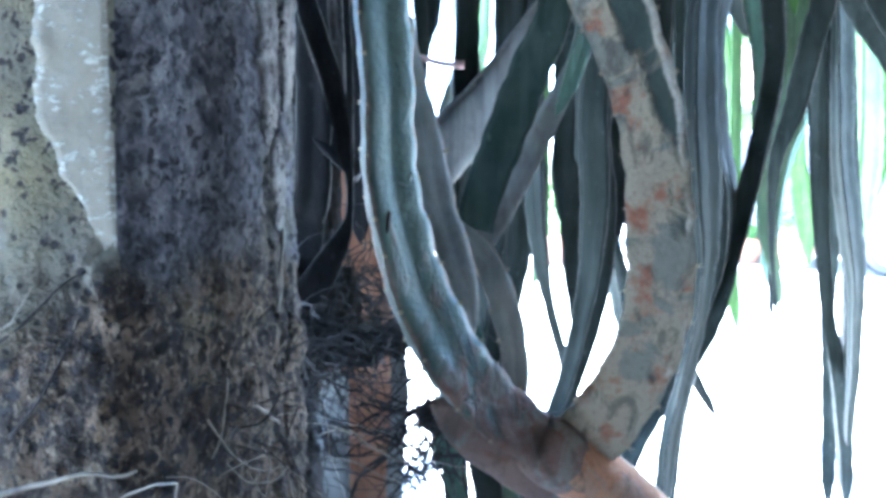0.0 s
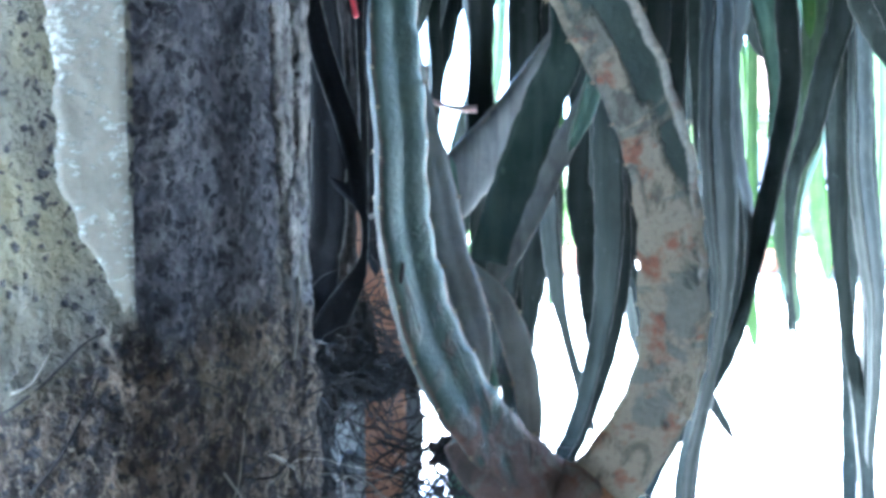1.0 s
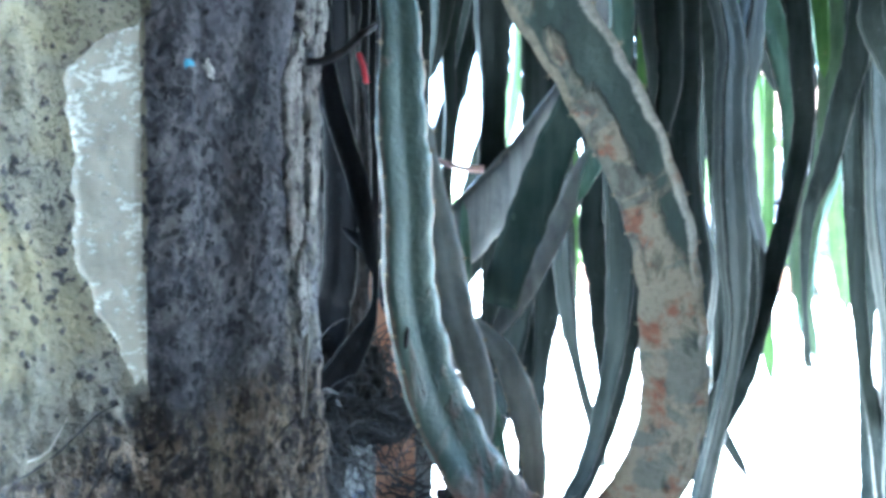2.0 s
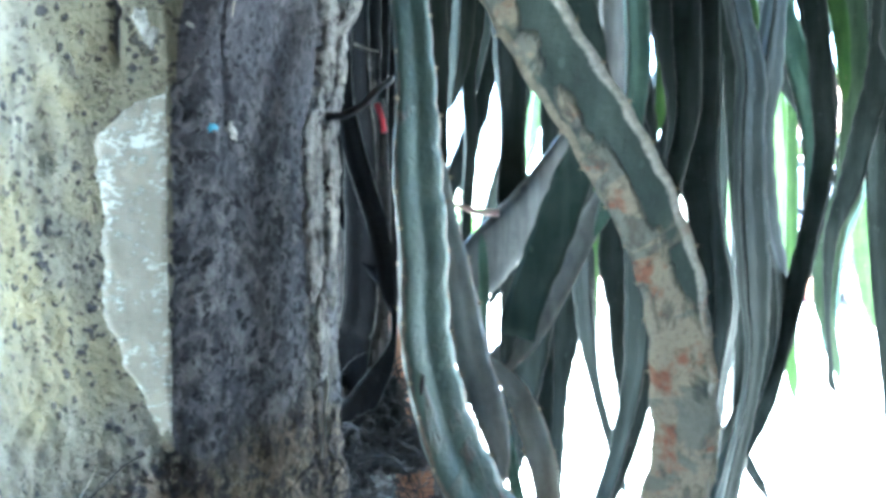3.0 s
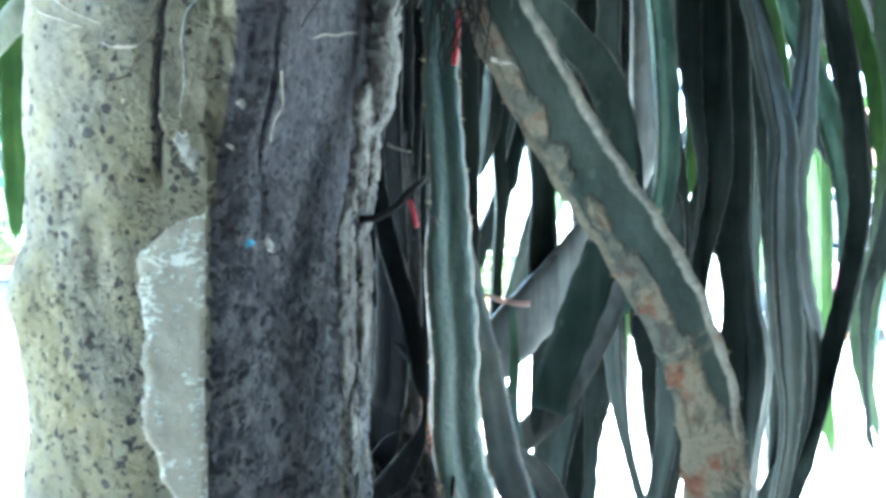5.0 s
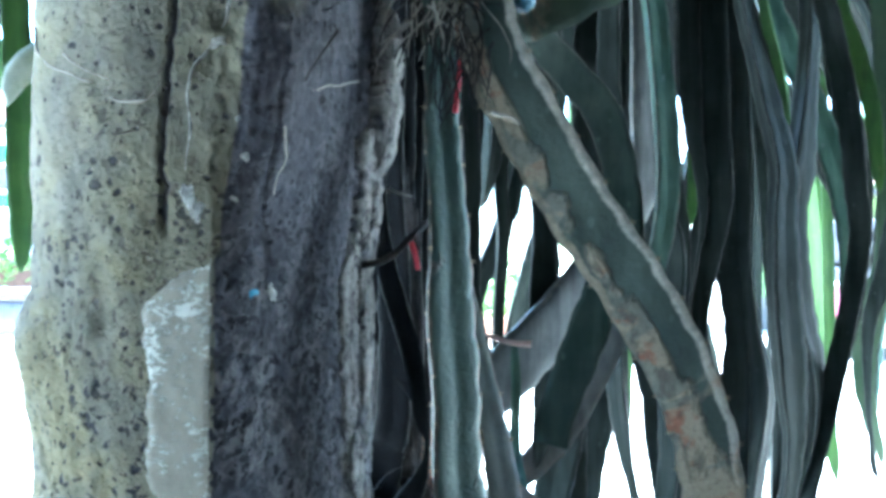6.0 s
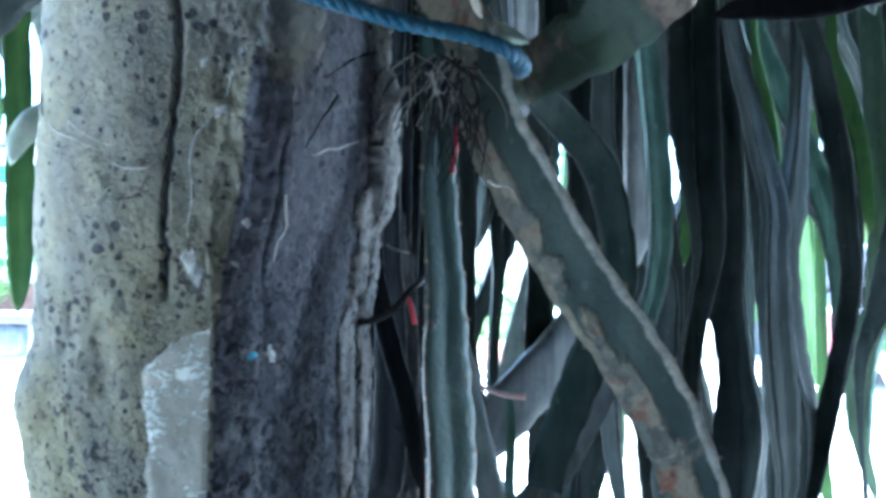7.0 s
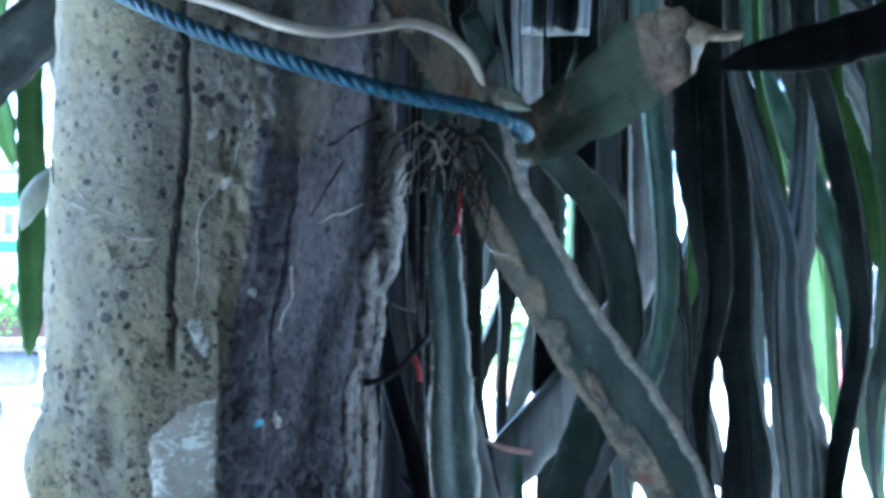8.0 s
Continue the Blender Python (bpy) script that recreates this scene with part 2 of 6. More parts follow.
def flake_material():
    n = Nodes("pale_flaking_plaster", 0.92, 0.0, 0.2)
    mid, fine = n.noise(55, 6, 0.7, (1, 1, 0.6)), n.noise(330, 4, 0.75)
    col = n.mix(n.ramp(mid, 0.4, 0.6), (0.1, 0.094, 0.088), (0.215, 0.2, 0.18))
    col = n.mix(n.calc("MULTIPLY", n.ramp(fine, 0.5, 0.62), 0.5), col, (0.27, 0.25, 0.225))
    pits = n.ramp(n.calc("ADD", n.calc("ADD", n.cells(240, (1, 1, 0.7)), n.calc("MULTIPLY", n.noise(45, 3, 0.6), 0.9)), n.calc("MULTIPLY", fine, 0.3)), 0.78, 0.7)
    crack = n.ramp(n.calc("ABSOLUTE", n.calc("SUBTRACT", n.noise(48, 3, 0.5, (1, 1, 0.16)), 0.5), 0.0), 0.011, 0.004)
    dirt = n.ramp(n.noise(85, 5, 0.7), 0.56, 0.64)
    gone = n.calc("MAXIMUM", n.calc("MAXIMUM", pits, crack), n.calc("MULTIPLY", dirt, 0.8))
    col = n.mix(gone, col, (0.035, 0.032, 0.033))
    n.bump(n.calc("SUBTRACT", n.calc("ADD", mid, n.calc("MULTIPLY", fine, 0.5)), n.calc("MULTIPLY", gone, 0.8)), 0.004)
    return n.done(col)


FLAKE = flake_material()
ROOT_PALE = plain("pale_root", (0.2, 0.18, 0.15), (0.36, 0.33, 0.27), 120, 0.8)
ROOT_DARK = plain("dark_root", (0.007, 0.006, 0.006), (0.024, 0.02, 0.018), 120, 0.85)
# Root mass whose near-black holds the gap's shade; the stem slit shares it.
GAP_SHADE = plain("gap_shade_mass", (0.008, 0.007, 0.007), (0.028, 0.023, 0.02), 120, 0.95, 0, 0.003)
ROOT_PINK = plain("young_pink_root", (0.5, 0.3, 0.27), (0.62, 0.42, 0.38), 90, 0.6)
ROPE_BLUE = plain("blue_rope_fibre", (0.006, 0.035, 0.062), (0.019, 0.09, 0.14), 300, 0.6, 0, 0.0004)
TAPE = plain("cream_tape", (0.6, 0.55, 0.43), (0.75, 0.7, 0.57), 70, 0.45, 0, 0.0004)
MARGIN = plain("corky_margin", (0.03, 0.034, 0.03), (0.13, 0.125, 0.11), 120, 0.85)
MARGIN_GREEN = plain("green_margin", (0.06, 0.11, 0.04), (0.1, 0.16, 0.06), 120, 0.7)
PALE_STUB = plain("pale_stub_skin", (0.3, 0.36, 0.27), (0.48, 0.52, 0.44), 70, 0.8, 0, 0.002)
CHIP = plain("chalky_chip", (0.17, 0.165, 0.145), (0.46, 0.45, 0.4), 160, 0.9, 0, 0.0015)
BLUE_CHIP = plain("blue_paint_fleck", (0.05, 0.25, 0.4), (0.1, 0.35, 0.5), 200, 0.6)
DRY = plain("dried_cut_end", (0.2, 0.16, 0.1), (0.36, 0.3, 0.21), 90, 0.9, 0, 0.0012)
RED = plain("red_plastic", (0.5, 0.03, 0.05), (0.62, 0.06, 0.08), 60, 0.4)
ORANGE_WALL = plain("old_orange_render", (0.19, 0.085, 0.048), (0.3, 0.16, 0.095), 26, 0.9, 0, 0.003)
GREY_WALL = plain("grey_render", (0.07, 0.07, 0.064), (0.12, 0.119, 0.11), 22, 0.9, 0, 0.003)
GROUND = plain("sunlit_concrete", (0.42, 0.4, 0.36), (0.52, 0.5, 0.46), 3, 0.9, 0, 0.004)
PAINT_GREEN = plain("green_paint", (0.025, 0.14, 0.06), (0.04, 0.18, 0.08), 5, 0.5)
WALL_GREEN = plain("green_wall", (0.11, 0.17, 0.065), (0.15, 0.21, 0.09), 3, 0.85)
ROOF_TILE = plain("roof_tile", (0.1, 0.055, 0.04), (0.17, 0.095, 0.065), 6, 0.85)
RUBBER = plain("tyre_rubber", (0.045, 0.042, 0.04), (0.08, 0.075, 0.07), 40, 0.8)
STEEL = plain("grey_steel", (0.35, 0.35, 0.35), (0.45, 0.45, 0.45), 20, 0.4, 0.8)
CLAY = plain("terracotta", (0.36, 0.17, 0.1), (0.45, 0.25, 0.16), 15, 0.85)
BARK = plain("grey_bark", (0.12, 0.1, 0.08), (0.24, 0.2, 0.16), 20, 0.9, 0, 0.005)
WHITE = plain("white_paint", (0.7, 0.7, 0.68), (0.8, 0.8, 0.78), 8, 0.6)
TIMBER = plain("dark_timber", (0.06, 0.05, 0.04), (0.11, 0.085, 0.06), 8, 0.8, 0, 0.002, (1, 1, 6))
PINK = plain("pink_plastic", (0.6, 0.12, 0.2), (0.68, 0.2, 0.28), 6, 0.5)
DARK_METAL = plain("dark_enamel", (0.04, 0.042, 0.05), (0.07, 0.072, 0.08), 20, 0.4)


def leaf_material():
    n = Nodes("leaf", 0.5, 0.0, 0.4)
    tint = n.tree.nodes.new("ShaderNodeNewGeometry").outputs["Random Per Island"]
    col = n.mix(tint, (0.05, 0.13, 0.03), (0.17, 0.27, 0.06))
    n.shader.inputs["Transmission Weight"].default_value = 0.0
    return n.done(col)


LEAF = leaf_material()


# ---- building helpers ----
def link_mesh(name, mesh, mat, parent=None, label="", smooth=True):
    mats = mat if isinstance(mat, (list, tuple)) else [mat]
    for m in mats:
        mesh.materials.append(m)
    if smooth:
        mesh.polygons.foreach_set("use_smooth", [True] * len(mesh.polygons))
    ob = new(name, mesh)
    ob.parent = parent
    return tagged(ob, label) if label else ob


def part(name, bm, mat, parent=None, label="", smooth=False):
    mesh = bpy.data.meshes.new(name)
    bmesh.ops.recalc_face_normals(bm, faces=bm.faces)
    bm.to_mesh(mesh)
    bm.free()
    return link_mesh(name, mesh, mat, parent, label, smooth)


def thing(name, label, category, group="", kind="", at=(0, 0, 0)):
    ob = new(name)
    ob.location = at
    ob.empty_display_size = 0.02
    return tagged(ob, label, category, group, kind)


def box(bm, lo, hi, bevel=0.0):
    made = bmesh.ops.create_cube(bm, size=1)["verts"]
    for v in made:
        v.co = Vector([(a + b) / 2 + c * (b - a) for a, b, c in zip(lo, hi, v.co)])
    if bevel:
        edges = {e for v in made for e in v.link_edges}
        bmesh.ops.bevel(bm, geom=list(edges), offset=bevel, segments=2, affect="EDGES", profile=0.5)
    return bm


def smooth_line(pts, step):
    """Points along a Catmull-Rom line through pts (any number of columns), about step apart in space."""
    p = [np.array(q, float) for q in pts]
    p = [2 * p[0] - p[1]] + p + [2 * p[-1] - p[-2]]
    out = []
    for a, b, c, d in zip(p, p[1:], p[2:], p[3:]):
        n = max(2, int(np.linalg.norm(c[:3] - b[:3]) / step))
        for k in range(n):
            s = k / n
            out.append(0.5 * (2 * b + (c - a) * s + (2 * a - 5 * b + 4 * c - d) * s * s + (3 * b - a - 3 * c + d) * s ** 3))
    out.append(p[-2])
    return np.array(out)


def sweep(name, line, section, mat, parent=None, label="", values=None, facing=(0, -1, 0)):
    """Loft of section(i, s) -> (n, 2) offsets along line (m, 3); s runs 0 to 1. The first offset axis looks along facing."""
    m = len(line)
    tang = np.gradient(line, axis=0)
    tang /= np.linalg.norm(tang, axis=1)[:, None]
    up = np.array(facing, float)
    verts, faces, extra = [], [], {}
    for i in range(m):
        a = up - tang[i] * np.dot(up, tang[i])
        a /= np.linalg.norm(a)
        b = np.cross(tang[i], a)
        sec = section(i, i / (m - 1))
        verts += [tuple(line[i] + a * u + b * v) for u, v in sec]
        if values:
            for key, f in values.items():
                extra.setdefault(key, []).extend(f(i, i / (m - 1)))
    k = len(sec)
    for i in range(m - 1):
        for j in range(k):
            faces.append((i * k + j, i * k + (j + 1) % k, (i + 1) * k + (j + 1) % k, (i + 1) * k + j))
    for end, row in ((0, 0), (1, m - 1)):
        verts.append(tuple(line[row]))
        c = len(verts) - 1
        for key in extra:
            extra[key].append(0.0)
        for j in range(k):
            q = (row * k + (j + 1) % k, row * k + j, c)
            faces.append(q if end == 0 else q[::-1])
    mesh = bpy.data.meshes.new(name)
    mesh.from_pydata(verts, [], faces)
    for key, vals in extra.items():
        mesh.attributes.new(key, "FLOAT", "POINT").data.foreach_set("value", np.array(vals, np.float32))
    return link_mesh(name, mesh, mat, parent, label)


def tube(name, pts, r0, r1, mat, parent=None, label="", step=0.006, sides=8, wobble=0.0, seed=0):
    line = smooth_line([q[:3] for q in pts], step)
    if wobble:
        line = line + np.array([noise.noise_vector(Vector(q) * 60 + Vector((seed, 0, 0))) for q in line]) * wobble
    ang = np.arange(sides) * math.tau / sides

    def section(i, s):
        r = (r0 + (r1 - r0) * s) * (1 + 0.15 * noise.noise(Vector((seed, i * 0.4, 0))))
        return np.stack([np.cos(ang) * r, np.sin(ang) * r], 1)

    return sweep(name, line, section, mat, parent, label, facing=(0.05, -1, 0.1))


# ---- ground and distance ----
def ground_height(x, y):
    return 0.012 * noise.noise(Vector((x * 0.5, y * 0.5, 0))) + 0.004 * noise.noise(Vector((x * 3, y * 3, 5)))


def build_ground():
    xs = sorted({*np.linspace(-14, 14, 57).round(3), -2000.0, -400.0, -80.0, -30.0, 30.0, 80.0, 400.0, 2000.0})
    ys = sorted({*np.linspace(-6, 18, 49).round(3), -2000.0, -300.0, -40.0, 30.0, 60.0, 200.0, 600.0, 2000.0})
    verts = [(x, y, ground_height(x, y)) for y in ys for x in xs]
    n = len(xs)
    faces = [(j * n + i, j * n + i + 1, (j + 1) * n + i + 1, (j + 1) * n + i) for j in range(len(ys) - 1) for i in range(n - 1)]
    mesh = bpy.data.meshes.new("ground")
    mesh.from_pydata(verts, [], faces)
    tagged(link_mesh("ground", mesh, GROUND), "bright sunlit pale concrete yard", "ground", kind="structure")


build_ground()


def build_shade_walls():
    """Unseen walls and roof, added round the viewer to keep this side in the shade."""
    bm = box(bmesh.new(), (-1.6, -2.6, -0.05), (1.8, -2.4, 2.7))
    tagged(part("shade_wall_south", bm, TIMBER), "unseen dark timber wall added to block light", "wall", kind="structure")
    bm = box(bmesh.new(), (1.6, -2.4, -0.05), (1.8, 1.2, 2.7))
    tagged(part("shade_wall_east", bm, TIMBER), "unseen dark timber wall added to block light", "wall", kind="structure")
    bm = box(bmesh.new(), (-1.8, -2.4, -0.05), (-1.6, -0.35, 2.7))
    tagged(part("shade_wall_west", bm, TIMBER), "unseen dark timber wall added to block light", "wall", kind="structure")
    bm = box(bmesh.new(), (-2.6, -2.7, 2.7), (1.9, 0.35, 2.82))
    tagged(part("ceiling", bm, TIMBER), "unseen dark timber ceiling added to block light", "ceiling", kind="structure")


build_shade_walls()


def roof_rows(x0, x1, y, z, rows, parent, seed):
    bm = bmesh.new()
    r = random.Random(seed)
    for row in range(rows):
        for k in range(int((x1 - x0) / 0.2)):
            x, yy, zz = x0 + 0.1 + k * 0.2 + r.uniform(-0.01, 0.01), y + row * 0.3, z + row * 0.14
            v = [bm.verts.new((x + math.cos(a) * 0.1, yy + d, zz + math.sin(a) * 0.06 + d * 0.45)) for d in (0, 0.34) for a in (0, 0.8, 1.57, 2.34, math.pi)]
            for j in range(4):
                bm.faces.new((v[j], v[j + 1], v[j + 6], v[j + 5]))
    tagged(part("roof_tiles", bm, ROOF_TILE, parent, smooth=True), kind="stuff")


def framed_window(house, x, y, z, w, h):
    window = part("window", box(bmesh.new(), (x - w / 2, y - 0.02, z), (x + w / 2, y + 0.02, z + h)), DARK_METAL, house)
    bm = bmesh.new()
    a, b = w / 2 + 0.05, w / 2 - 0.02
    for lo, hi in (((-a, z - 0.05), (-b, z + h + 0.05)), ((b, z - 0.05), (a, z + h + 0.05)), ((-b, z - 0.05), (b, z + 0.02)), ((-b, z + h - 0.02), (b, z + h + 0.05)), ((-0.03, z + 0.02), (0.03, z + h - 0.02))):
        box(bm, (x + lo[0], y - 0.07, lo[1]), (x + hi[0], y - 0.01, hi[1]), 0.006)
    part("window_frame", bm, WHITE, window, "white painted frame")


def build_low_house():
    """Pale green house with a tiled roof beyond the yard."""
    house = thing("house", "low pale green house with terracotta tiled roof across the yard", "house", at=(0, 0, 0))
    part("low_wall", box(bmesh.new(), (3.0, 13.0, -0.05), (13.0, 13.25, 0.5)), GREY_WALL, house, "grey rendered plinth wall")
    part("wall", box(bmesh.new(), (3.0, 13.02, 0.5), (13.0, 13.23, 2.05)), WALL_GREEN, house)
    roof = part("roof", box(bmesh.new(), (2.6, 12.35, 2.03), (13.4, 13.4, 2.1)), GREY_WALL, house)
    roof_rows(2.6, 13.4, 12.4, 2.14, 9, roof, 4)
    for x in (4.2, 6.9, 9.5):
        framed_window(house, x, 13.0, 0.95, 0.9, 0.9)


def build_balcony_house():
    """Two-storey house with green balconies, far to the side."""
    house = thing("house", "two-storey house with bright green balcony beams and brick base", "house", at=(0, 0, 0))
    part("brick_base", box(bmesh.new(), (-21.0, 20.0, -0.05), (-10.5, 20.3, 1.05)), ROOF_TILE, house, "orange brick base wall")
    part("wall", box(bmesh.new(), (-21.0, 20.05, 1.05), (-10.5, 20.3, 4.6)), WHITE, house, "white painted wall")
    for z, h in ((2.5, 0.3), (3.7, 0.4)):
        part("beam", box(bmesh.new(), (-21.0, 19.6, z), (-10.4, 20.05, z + h), 0.02), PAINT_GREEN, house, "bright green painted beam")
    for x in (-19.5, -16.5, -13.9, -11.6):
        framed_window(house, x, 20.03, 2.95, 0.8, 0.65)
    roof = part("roof", box(bmesh.new(), (-21.4, 19.3, 4.6), (-10.1, 20.5, 4.7)), GREY_WALL, house)
    roof_rows(-21.4, -10.1, 19.3, 4.74, 4, roof, 5)


build_low_house()
build_balcony_house()


def leaf_cloud(name, label, centre, size, count, leaf, seed, trunk=True):
    """A bush or tree: a short branching trunk and a loose crown of separate leaves."""
    r = random.Random(seed)
    c = Vector(centre)
    tree = thing(name, label, name.replace("_", " "), "green plants along the yard", at=(c.x, c.y, 0))
    if trunk:
        limbs = [((0, 0, 0), (r.uniform(-0.1, 0.1), 0, c.z * 0.6), (r.uniform(-0.3, 0.3), 0, c.z))]
        limbs += [((0, 0, c.z * 0.5), (r.uniform(-1, 1) * size[0] * 0.3, r.uniform(-0.3, 0.3), c.z * 0.8), (r.uniform(-1, 1) * size[0] * 0.6, r.uniform(-0.4, 0.4), c.z + size[2] * 0.4)) for _ in range(4)]
        for k, q in enumerate(limbs):
            tube("trunk" if k == 0 else "limb", q, 0.05 if k == 0 else 0.025, 0.012, BARK, tree, step=0.1, wobble=0.02, seed=k)
    verts, faces = [], []
    clumps = [(r.gauss(0, 0.42) * size[0], r.gauss(0, 0.42) * size[1], r.gauss(0, 0.42) * size[2], r.uniform(0.12, 0.3)) for _ in range(max(8, count // 60))]
    for _ in range(count):
        cx, cy, cz, cr = r.choice(clumps)
        p = Vector((cx + r.gauss(0, cr), cy + r.gauss(0, cr), c.z + cz + r.gauss(0, cr)))
        if p.z < 0.03:
            p.z = 0.03 + abs(r.gauss(0, 0.05))
        e = Euler((r.uniform(-0.9, 0.9), r.uniform(-0.9, 0.9), r.uniform(0, 6.3))).to_matrix()
        s = leaf * r.uniform(0.6, 1.3)
        k = len(verts)
        verts += [tuple(p + e @ Vector(q) * s) for q in ((-0.5, 0, 0), (-0.1, 0.22, 0.06), (0.5, 0, -0.05), (-0.1, -0.22, 0.06))]
        faces += [(k, k + 1, k + 2), (k, k + 2, k + 3)]
    mesh = bpy.data.meshes.new("crown")
    mesh.from_pydata(verts, [], faces)
    tagged(link_mesh("crown", mesh, LEAF, tree, smooth=False), kind="stuff")
    return tree


leaf_cloud("bush", "leafy green garden bush beside the yard", (-0.6, 13.2, 0.5), (1.0, 0.6, 0.4), 2600, 0.16, 1)
leaf_cloud("bush", "yellow-green garden bush beside the yard", (1.6, 13.6, 0.55), (0.9, 0.6, 0.45), 2400, 0.15, 2)
leaf_cloud("bush", "low leafy bush near the parked vehicle", (6.4, 11.0, 1.0), (1.0, 0.6, 0.9), 2600, 0.17, 3)
leaf_cloud("tree", "broad-leaved tree beyond the yard", (7.0, 16.5, 3.0), (2.0, 1.0, 0.9), 4200, 0.25, 5)
leaf_cloud("shrub", "row of leafy shrubs along the brick base", (-14.0, 18.4, 1.2), (1.6, 0.5, 0.3), 3600, 0.25, 6)


def build_mesh_fence():
    """Green welded wire panel standing at the far edge of the yard."""
    fence = thing("wire_fence", "green painted welded wire fence panel", "fence", at=(4.2, 9.8, 0))
    for k in range(2):
        part("post", box(bmesh.new(), (-0.62 + k * 1.22, -0.02, 0.0), (-0.58 + k * 1.22, 0.02, 1.2), 0.005), PAINT_GREEN, fence)
    for k in range(9):
        part("wire", box(bmesh.new(), (-0.58, -0.006, 0.28 + k * 0.105), (0.6, 0.006, 0.292 + k * 0.105)), PAINT_GREEN, fence)
    for k in range(10):
        part("wire", box(bmesh.new(), (-0.5 + k * 0.11, -0.018, 0.26), (-0.488 + k * 0.11, -0.006, 1.16)), PAINT_GREEN, fence)


build_mesh_fence()


def lathe(bm, profile, n=40, centre=(0, 0, 0), axis="z"):
    rings = []
    for rad, h in profile:
        ring = []
        for k in range(n):
            a = math.tau * k / n
            q = (rad * math.cos(a), rad * math.sin(a), h) if axis == "z" else (h, rad * math.cos(a), rad * math.sin(a))
            ring.append(bm.verts.new(Vector(centre) + Vector(q)))
        rings.append(ring)
    for a, b in zip(rings, rings[1:]):
        for k in range(n):
            bm.faces.new((a[k], a[(k + 1) % n], b[(k + 1) % n], b[k]))
    return bm


def build_vehicle():
    """Small parked utility vehicle: only a wheel and its lower side reach into view."""
    car = thing("parked_vehicle", "dark parked vehicle with chunky dusty tyre", "vehicle", at=(4.155, 7.600, 0.008))
    car.location.z = 0
    car.rotation_euler = (0, 0, radians(28))
    for wx, wy in ((0.13, 0.0), (0.13, 2.3), (1.5, 0.0), (1.5, 2.3)):
        tyre = [(0.2, -0.09), (0.26, -0.1), (0.29, -0.085), (0.3, -0.05), (0.3, 0.05), (0.29, 0.085), (0.26, 0.1), (0.2, 0.09), (0.2, -0.09)]
        wheel = part("wheel", lathe(bmesh.new(), tyre, 48, (wx, wy, 0.3), "x"), RUBBER, car, "dusty black tyre", True)
        bm = bmesh.new()
        for k in range(44):
            m = Matrix.Translation((wx, wy, 0.3)) @ Matrix.Rotation(math.tau * k / 44, 4, "X")
            for side in (-1, 1):
                made = bmesh.ops.create_cube(bm, size=1)["verts"]
                for v in made:
                    v.co = m @ Vector((side * 0.055 + v.co.x * 0.075, v.co.y * 0.026 + side * 0.01, 0.302 + v.co.z * 0.016))
        part("tread", bm, RUBBER, wheel)
        bm = lathe(bmesh.new(), [(0.02, -0.07), (0.1, -0.06), (0.17, -0.05), (0.2, -0.085), (0.2, 0.085), (0.17, 0.05), (0.02, 0.07)], 40, (wx, wy, 0.3), "x")
        part("rim", bm, STEEL, wheel, "grey steel rim", True)
    bm = bmesh.new()
    box(bm, (0.02, -0.75, 0.42), (1.62, 3.0, 0.98), 0.06)
    box(bm, (0.12, 0.5, 0.98), (1.52, 2.6, 1.5), 0.12)
    part("body", bm, DARK_METAL, car, "dark enamel body")


build_vehicle()


def build_pot(at, s, label):
    prof = [(0.02, 0.0), (0.11, 0.0), (0.14, 0.06), (0.185, 0.2), (0.2, 0.27), (0.215, 0.27), (0.215, 0.31), (0.19, 0.31), (0.17, 0.26), (0.02, 0.25)]
    pot = thing("flower_pot", label, "pot", "pots across the yard", at=(at[0], at[1], 0))
    part("body", lathe(bmesh.new(), [(a * s, b * s) for a, b in prof], 32), CLAY, pot, "", True)
    r = random.Random(int(at[0] * 100))
    verts, faces = [], []
    for _ in range(160):
        e = Euler((r.uniform(-0.6, 0.6), r.uniform(-0.9, 0.2), r.uniform(0, 6.3))).to_matrix()
        q = Vector((r.gauss(0, 0.12), r.gauss(0, 0.12), 0.3 + abs(r.gauss(0.1, 0.12)))) * s
        k = len(verts)
        verts += [tuple(q + e @ Vector(c) * 0.12) for c in ((0, 0, 0), (0.4, 0.16, 0.1), (1, 0, 0), (0.4, -0.16, 0.1))]
        faces += [(k, k + 1, k + 2), (k, k + 2, k + 3)]
    mesh = bpy.data.meshes.new("leaves")
    mesh.from_pydata(verts, [], faces)
    tagged(link_mesh("leaves", mesh, LEAF, pot, smooth=False), kind="stuff")


build_pot((3.718, 8.600, 0.115), 1.25, "terracotta pot with a leafy plant on the yard")
build_pot((3.445, 9.200, 0.086), 0.9, "small terracotta pot on the yard")
build_pot((1.260, 9.000, -0.012), 1.0, "terracotta pot with green leaves on the yard")
build_pot((-0.374, 9.500, 0.432), 1.2, "terracotta pot with pale green leaves on the yard")


def build_drum():
    drum = thing("plastic_drum", "pink plastic drum standing across the yard", "drum", at=(3.260, 9.400, 0.394))
    drum.location.z = 0
    prof = [(0.001, 0.0), (0.17, 0.0), (0.185, 0.03), (0.19, 0.2), (0.2, 0.22), (0.19, 0.24), (0.195, 0.5), (0.205, 0.52), (0.195, 0.54), (0.19, 0.74), (0.17, 0.78)]
    part("body", lathe(bmesh.new(), prof, 40), PINK, drum, "", True)
    part("lid", lathe(bmesh.new(), [(0.19, 0.76), (0.195, 0.765), (0.195, 0.8), (0.17, 0.81), (0.001, 0.812)], 40), WHITE, drum, "white lid", True)


build_drum()


